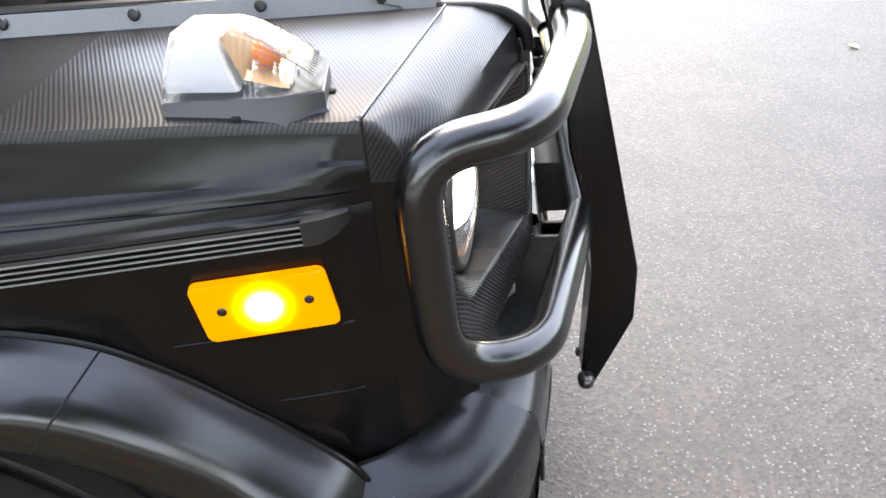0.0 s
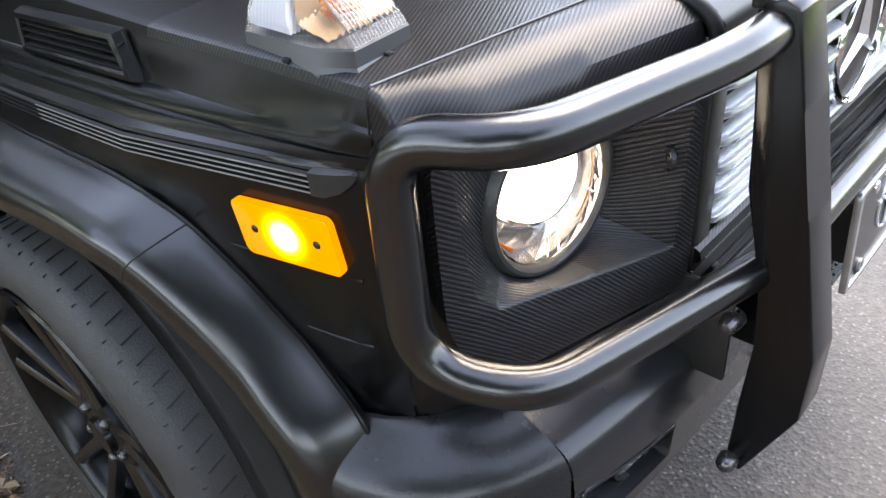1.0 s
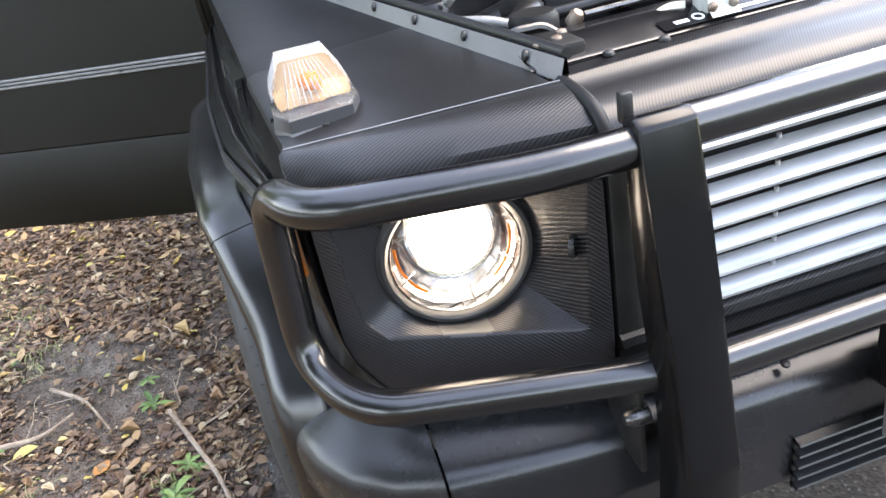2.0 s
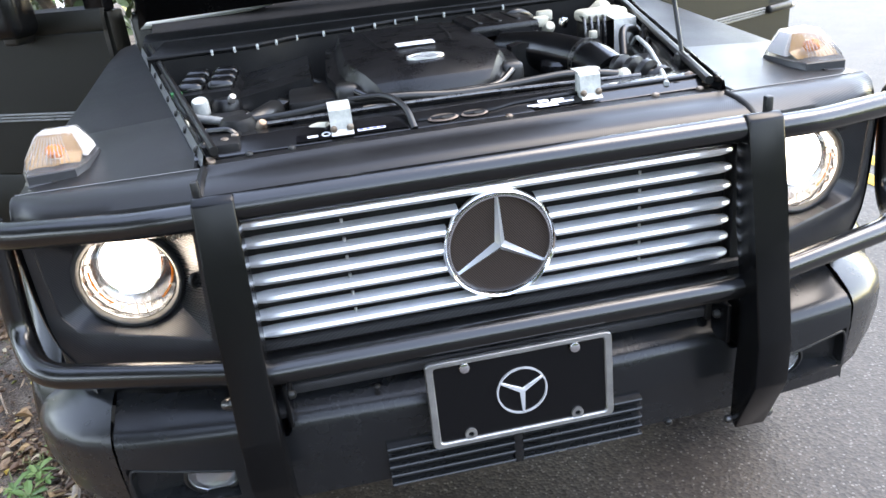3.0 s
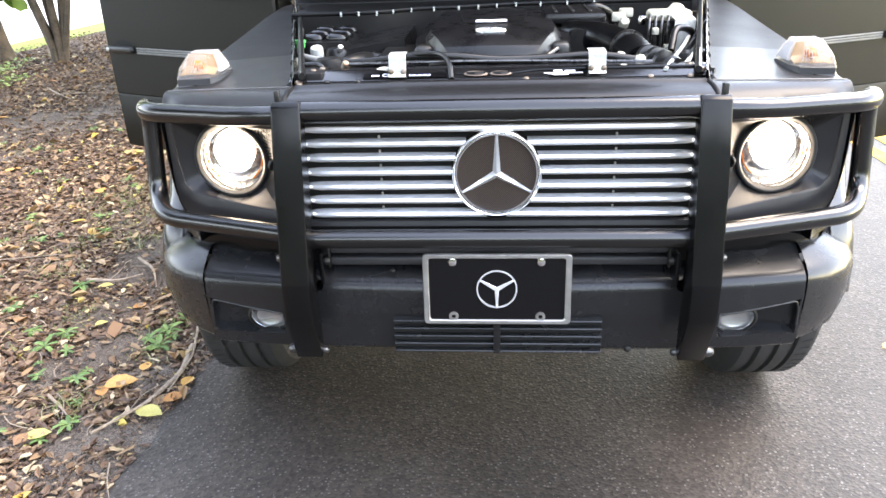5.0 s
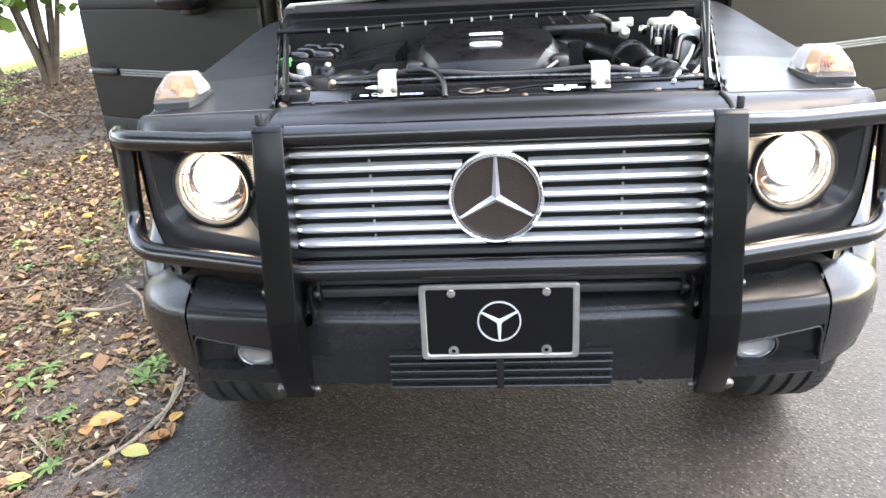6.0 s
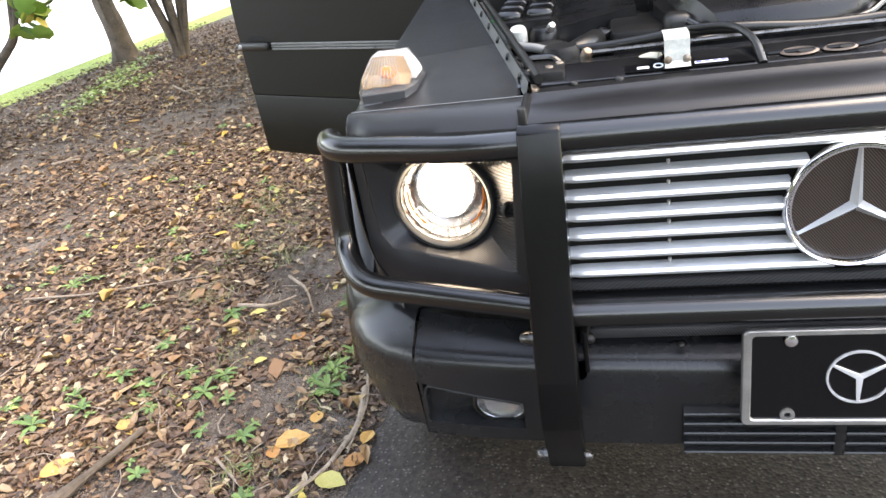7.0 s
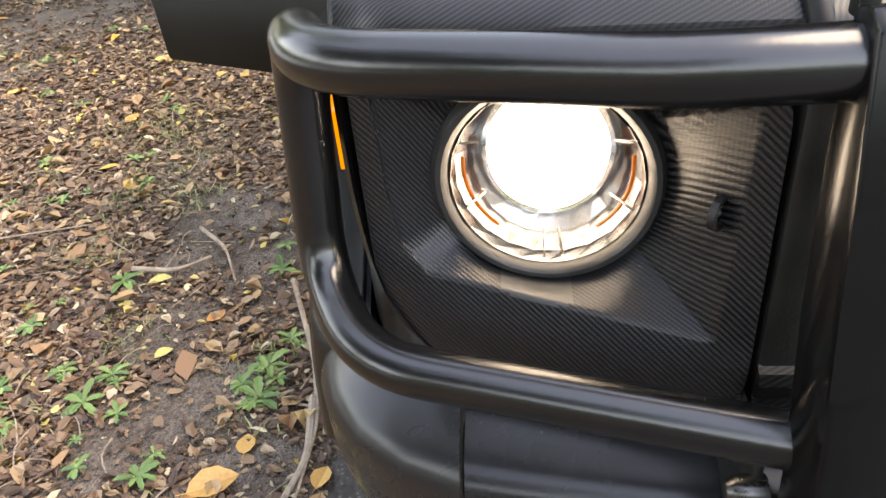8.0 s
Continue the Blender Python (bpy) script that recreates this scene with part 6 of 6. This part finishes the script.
def grass_tufts(spots, rng):
    """Thin bent grass blades in loose patches, as one mesh."""
    verts, faces = [], []
    for cx, cy, spread, count in spots:
        for _ in range(count):
            x, y, a = cx + rng.normal(0, spread), cy + rng.normal(0, spread), rng.uniform(0, 6.28)
            L, w, lean = rng.uniform(0.015, 0.05), rng.uniform(0.0012, 0.0026), rng.uniform(0.3, 1.3)
            c, d, b = math.cos(a), math.sin(a), len(verts)
            for f, e in ((0.0, 1.0), (0.5, 0.8), (1.0, 0.1)):
                r, z = L * lean * f * f, 0.002 + L * (0.85 * f - 0.35 * f * f)
                verts += [(x + c * r - d * w * e, y + d * r + c * w * e, z), (x + c * r + d * w * e, y + d * r - c * w * e, z)]
            faces += [(b, b + 1, b + 3, b + 2), (b + 2, b + 3, b + 5, b + 4)]
    me = bpy.data.meshes.new("grass")
    me.from_pydata(verts, [], faces)
    me.materials.append(GRASS)
    return tagged(new("grass", me), "short thin grass sprouting through leaf litter", "grass", kind="stuff")


grass_tufts([(-2.08, 1.86, 0.09, 150), (-2.21, 2.63, 0.14, 170), (-2.48, 2.02, 0.06, 60), (-2.23, 2.42, 0.12, 170), (-1.26, 0.76, 0.05, 45), (-1.79, 1.81, 0.08, 120), (-2.01, 1.45, 0.06, 80), (-3.4, 3.6, 0.12, 80), (-1.30, 0.95, 0.05, 40),
             (-1.68, 1.05, 0.07, 60), (-1.86, 0.70, 0.08, 60), (-1.95, 2.2, 0.12, 130), (-1.40, 0.42, 0.06, 70)], nrng)
cover = []
for k in range(400):
    f = nrng.uniform(0, 1)
    cover.append((-5.30 - 0.52 * f + nrng.normal(0, 0.09), 5.2 + 1.6 * f + nrng.normal(0, 0.2), nrng.uniform(0, 0.04)))
for k in range(200):
    f = nrng.uniform(0, 1)
    cover.append((-5.80 - 0.2 * f + nrng.normal(0, 0.12), 6.7 + 1.1 * f + nrng.normal(0, 0.14), nrng.uniform(0, 0.04)))
for k in range(120):
    cover.append((-5.32 + nrng.normal(0, 0.12), 6.3 + nrng.normal(0, 0.2), nrng.uniform(0, 0.03)))
scatter("ground_cover", cover, (0.018, 0.05), GROUNDLEAF, "green creeping plants near tree trunks, brightened for sunlight", "plants", nrng, 0.03, 0.6)


def fallen_leaf(x, y, size, material, turn, label, z=0.006):
    bm = bmesh.new()
    pts = [(-0.5, 0), (-0.38, 0.2), (-0.1, 0.36), (0.2, 0.33), (0.42, 0.15), (0.56, 0), (0.42, -0.15), (0.2, -0.33), (-0.1, -0.36), (-0.38, -0.2)]
    rng = random.Random(int(1000 * (x + 9 * y)))
    k1, k2 = rng.uniform(0.1, 0.35), rng.uniform(-0.1, 0.25)
    vs = [bm.verts.new((px, py, k1 * abs(py) + k2 * px * px + 0.02)) for px, py in pts]
    mid = [bm.verts.new((px, 0, k2 * px * px)) for px in (-0.3, 0.0, 0.3)]
    for f in ((0, mid[0], 1), (9, mid[0], 0)):
        bm.faces.new([vs[i] if isinstance(i, int) else i for i in f])
    for f in ((1, mid[0], mid[1], 2), (2, mid[1], mid[2], 3), (3, mid[2], 5, 4), (mid[0], 9, 8, mid[1]), (mid[1], 8, 7, mid[2]), (mid[2], 7, 6, 5)):
        bm.faces.new([vs[i] if isinstance(i, int) else i for i in f])
    tube([(-0.48, 0, 0.02), (-0.7, 0.04, 0.03)], 0.012, seg=5, bm=bm)
    ob = finish("fallen_leaf", bm, material)
    ob.matrix_world = Matrix.Translation((x, y, z)) @ pose(0, 0, 0, rng.uniform(-6, 6), rng.uniform(-6, 6), turn) @ Matrix.Diagonal((size, size, size, 1))
    return tagged(ob, label, "leaf", "fallen leaves")


for x, y, size, c, turn in ((-1.29, 0.55, 0.105, 0, 30), (-3.23, 3.05, 0.12, 0, 80), (-2.58, 3.45, 0.13, 2, 10), (-2.01, 0.42, 0.10, 0, 60), (-1.25, 0.66, 0.06, 0, 100), (-1.07, 0.47, 0.07, 1, 40), (-1.12, 0.39, 0.09, 2, -10),
                            (-1.42, 0.26, 0.08, 2, 20), (-1.06, 0.57, 0.06, 0, 80), (-3.15, 2.02, 0.08, 0, 0), (-1.57, 0.97, 0.05, 2, 50), (-1.48, 1.12, 0.06, 1, 60), (-1.33, 0.50, 0.06, 1, 120), (-1.72, 1.30, 0.07, 2, 15),
                            (-2.4, 2.6, 0.08, 0, 70), (-4.3, 4.6, 0.1, 0, 10), (-1.9, 0.62, 0.07, 0, 140), (-1.2, 0.35, 0.05, 2, 65), (-1.02, 1.75, 0.09, 2, 30), (-1.02, 2.1, 0.1, 0, 80)):
    fallen_leaf(x, y, size, (YLEAF, OLEAF, GLEAF)[c], turn, ("yellow fallen leaf on the ground", "orange-brown fallen leaf on the ground", "pale greenish-yellow fallen leaf")[c])
fallen_leaf(1.38, 0.84, 0.05, YLEAF, 30, "small yellow leaf lying on asphalt")
fallen_leaf(2.67, -1.79, 0.07, YLEAF, 10, "small yellow leaf lying on asphalt")


def stick(pts, r, label):
    return tagged(finish("fallen_branch", tube(pts, r, 0.05, 8, taper=0.45), BARK if r > 0.015 else TWIG), label, "branch", "fallen branches")


stick([(-1.13, 0.80, 0.012), (-1.10, 0.62, 0.012), (-1.14, 0.44, 0.012), (-1.25, 0.27, 0.012)], 0.010, "thin dry branch along the asphalt edge")
stick([(-1.30, 1.28, 0.012), (-1.16, 0.94, 0.014), (-1.10, 0.72, 0.012), (-1.10, 0.50, 0.012)], 0.007, "long thin dry branch on the soil")
stick([(-1.69, 1.58, 0.02), (-1.56, 1.45, 0.025), (-1.47, 1.27, 0.02)], 0.007, "pale curved twig on bare soil")
stick([(-1.95, 0.15, 0.02), (-1.88, 0.34, 0.025), (-1.81, 0.58, 0.02)], 0.022, "thick dry branch on leaf litter")
stick([(-1.50, 0.47, 0.012), (-1.36, 0.35, 0.012)], 0.006, "short dry twig on soil")
stick([(-2.96, 1.49, 0.012), (-2.65, 1.50, 0.016), (-2.36, 1.57, 0.016), (-2.11, 1.64, 0.012)], 0.006, "straight dry twig on litter")
stick([(-1.83, 1.36, 0.012), (-1.68, 1.34, 0.014), (-1.60, 1.42, 0.012)], 0.009, "dry curled twig on soil")

stick([(-4.60, 5.87, 0.015), (-4.31, 5.55, 0.02), (-4.08, 5.34, 0.015)], 0.011, "pale forked twig on the soil")
stick([(-4.31, 5.55, 0.015), (-4.08, 5.59, 0.02), (-3.84, 5.60, 0.015)], 0.008, "thin pale twig on the soil")
stick([(-4.33, 3.54, 0.012), (-4.24, 3.59, 0.016), (-4.15, 3.62, 0.012)], 0.012, "short pale piece of dry branch")
stick([(-3.81, 2.20, 0.012), (-3.77, 2.23, 0.014), (-3.74, 2.26, 0.012)], 0.010, "short pale piece of dry branch")


# ---- trees ----
def trunk(pts, r, rough, flare):
    """Tapered stem with uneven bark ridges and, where it meets the soil, spreading roots."""
    fine = []
    path = round_path(pts, 0.3, 5)
    for a, b in zip(path, path[1:]):
        k = max(1, int((b - a).length / 0.07))
        fine += [a.lerp(b, i / k) for i in range(k)]
    bm = tube(fine + [path[-1]], r, 0.0, 20, steps=1, taper=0.55)
    foot = path[0]
    for v in bm.verts:
        axis = min(fine, key=lambda q: abs(q.z - v.co.z))
        d = Vector((v.co.x - axis.x, v.co.y - axis.y, 0))
        a = math.atan2(d.y, d.x)
        k = rough * (noise.noise((2.6 * math.cos(a), 2.6 * math.sin(a), v.co.z * 1.7 + r)) + 0.5 * noise.noise((6 * math.cos(a), 6 * math.sin(a), v.co.z * 5.0)))
        k += flare * max(0.0, 1 - (v.co.z - foot.z) / 0.45) ** 2 * (0.6 + 0.5 * math.sin(4 * a + r * 30))
        v.co += d * k
    return bm


def tree(x, y, r, stems, crown, label, seed, leaves=None, size=1.0):
    rng = random.Random(seed)
    t = thing("tree", label, "tree", "trees on the verge", (x, y, 0))
    for i, (pts, k) in enumerate(stems):
        part("trunk", trunk(pts, r * k, 0.22, 0.55 if i == 0 and r > 0.1 else 0.0), BARK, t)
    verts, faces = [], []
    for cx, cy, cz, cr, n in crown:
        for _ in range(n):
            d = Vector((rng.gauss(0, 1), rng.gauss(0, 1), rng.gauss(0, 0.7)))
            d *= min(1.0, 1.7 / max(d.length, 0.01))
            p = Vector((cx, cy, cz)) + d * cr * 0.5
            q = Matrix.Translation(p) @ Euler((rng.uniform(-1.1, 1.1), rng.uniform(-1.1, 1.1), rng.uniform(0, 6.3))).to_matrix().to_4x4()
            R = size * rng.uniform(0.05, 0.09) * (1.5 if cz > 4.5 else 1.0)
            cup, fold = rng.uniform(0.05, 0.3), rng.uniform(0.0, 0.25)
            b = len(verts)
            verts.append(q @ Vector((0, 0, -cup * R)))
            for a in range(11):
                ang = math.pi * 2 * a / 11
                rr = R * (0.78 if a == 0 else 1.0) * rng.uniform(0.93, 1.05)
                verts.append(q @ Vector((rr * math.cos(ang), rr * 0.92 * math.sin(ang), fold * R * abs(math.sin(ang)) + 0.06 * R * math.cos(3 * ang))))
            faces += [(b, b + 1 + k, b + 1 + (k + 1) % 11) for k in range(11)]
    me = bpy.data.meshes.new("crown")
    me.from_pydata([tuple(v) for v in verts], [], faces)
    me.materials.append(leaves or CROWN)
    me.polygons.foreach_set("use_smooth", [True] * len(me.polygons))
    c = new("crown", me)
    c.parent = t
    return t


tree(-5.35, 4.10, 0.058, [([(0, 0, -0.05), (0.10, 0, 0.25), (0.22, 0, 0.45), (0.29, 0, 0.62), (0.40, 0, 0.9), (0.52, 0, 1.23), (0.7, 0.1, 2.6)], 1.0), ([(0.27, 0, 0.58), (0.40, 0, 0.68), (0.51, 0, 0.76), (0.65, 0, 0.87), (0.74, 0.02, 1.2), (0.9, 0.05, 2.5)], 0.66), ([(0.63, 0, 0.85), (0.73, -0.02, 1.0), (0.81, -0.02, 1.2), (1.1, -0.05, 2.4)], 0.42)],
     [(0.90, 0, 1.05, 0.16, 16), (0.80, 0, 0.90, 0.12, 8), (1.0, 0.05, 1.25, 0.2, 16), (0.6, 0.2, 3.0, 1.5, 1300)], "slim forked tree with round green leaves", 3)
tree(-5.95, 4.74, 0.03, [([(0, 0, -0.05), (-0.12, 0, 0.35), (-0.24, 0, 0.75), (-0.4, 0.1, 1.8)], 1.0)],
     [(-0.4, 0.1, 2.2, 0.7, 200)], "thin bare sapling stem beside a tree", 8)
# long limbs and three high leaf clusters are added, unseen, to shade the litter
tree(-6.50, 8.05, 0.138, [([(0, 0, -0.05), (-0.03, 0, 0.4), (-0.20, 0.1, 1.2), (-0.7, 0.2, 3.2)], 1.0), ([(-0.5, 0.15, 2.4), (0.4, -1.2, 3.6), (1.6, -2.6, 4.6), (2.6, -5.2, 5.4)], 0.42), ([(-0.7, 0.15, 2.9), (0.2, -2.2, 4.0), (0.4, -6.4, 4.9)], 0.36)],
     [(0.45, -0.3, 1.0, 0.2, 10), (-0.8, 0.2, 3.8, 2.2, 2200), (1.2, -1.5, 4.6, 1.5, 260), (2.6, -3.4, 5.2, 1.5, 260), (2.8, -6.0, 5.5, 1.5, 260)], "thick grey-brown leaning tree trunk", 4)
shrub_stems = []
for dx, dy, lean, k in ((-0.05, 0.0, -0.36, 1.0), (0.0, 0.03, -0.12, 0.9), (0.04, -0.02, 0.05, 0.8), (0.07, 0.02, 0.22, 0.85), (-0.02, -0.05, -0.24, 0.6), (0.10, 0.0, 0.42, 0.6)):
    shrub_stems.append(([(dx * 0.6, dy, -0.05), (dx, dy, 0.15), (dx + 0.35 * lean, dy * 2, 0.65), (dx + 0.8 * lean, dy * 3, 1.4), (dx + 1.2 * lean, dy * 3, 2.5)], k))
tree(-5.53, 7.77, 0.062, shrub_stems,
     [(-0.55, -0.2, 0.92, 0.24, 16), (-0.30, -0.2, 0.72, 0.16, 6), (-0.15, -0.2, 1.0, 0.22, 8), (0.40, -0.1, 0.95, 0.2, 8), (-0.2, 0, 1.35, 0.5, 30), (0, 0, 2.8, 1.5, 1100)], "multi-stemmed shrubby tree with round green leaves", 5, None, 1.25)
# unseen trees added behind the open door, to darken reflections in the paint
for x, y, sd in ((-3.6, 11.5, 11), (-5.0, 15.0, 12), (-3.2, 18.0, 13)):
    tree(x, y, 0.16, [([(0, 0, -0.05), (0.05, 0, 0.8), (-0.05, 0.1, 2.4), (0.0, 0.1, 4.0)], 1.0), ([(0, 0, 1.6), (0.5, 0.1, 2.2), (0.9, 0.2, 3.4)], 0.55)],
         [(0, 0, 2.2, 2.2, 900), (0, 0, 3.6, 2.6, 1500)], "unseen verge tree added to darken reflections", sd)
# unseen spreading trees added behind the walk to shade the verge and darken reflections
for x, y, sd in ((-3.9, -5.2, 21), (-6.0, -2.4, 22)):
    crown = [(0.0, 0.0, 4.6, 1.8, 600)]
    stems = [([(0, 0, -0.05), (0.06, 0.05, 1.2), (-0.05, 0.1, 2.6), (0.0, 0.1, 4.2)], 1.0)]
    for a, reach, h in ((10, 2.4, 4.7), (75, 2.5, 4.9), (150, 2.6, 4.8), (230, 2.2, 4.7), (310, 2.4, 4.8)):
        c, d = math.cos(radians(a)), math.sin(radians(a))
        stems.append(([(0, 0.1, 2.5), (0.4 * reach * c, 0.4 * reach * d, 3.6), (0.95 * reach * c, 0.95 * reach * d, h)], 0.42))
        crown += [(0.55 * reach * c, 0.55 * reach * d, h, 1.5, 240), (0.95 * reach * c, 0.95 * reach * d, h, 1.5, 240)]
    tree(x, y, 0.17, stems, crown, "unseen spreading tree added to shade the verge", sd, SHADELEAF)
# dense trees added beside the back of the car, leaves darkened for shade behind the open door's window
for x, y, sd in ((-2.0, 5.7, 31), (-2.6, 8.4, 32)):
    tree(x, y, 0.11, [([(0, 0, -0.05), (0.04, 0, 0.9), (-0.05, 0.1, 2.2), (0.0, 0.1, 3.6)], 1.0), ([(0, 0, 0.8), (0.35, 0.1, 1.5), (0.6, 0.2, 2.6)], 0.55), ([(0, 0, 0.6), (-0.3, -0.2, 1.3), (-0.5, -0.3, 2.4)], 0.5)],
         [(0, 0, 1.6, 1.5, 700), (0, 0, 2.6, 1.9, 1100), (0, 0, 3.6, 1.7, 700)], "added dense bushy tree with leaves darkened for shade", sd, SHADELEAF)
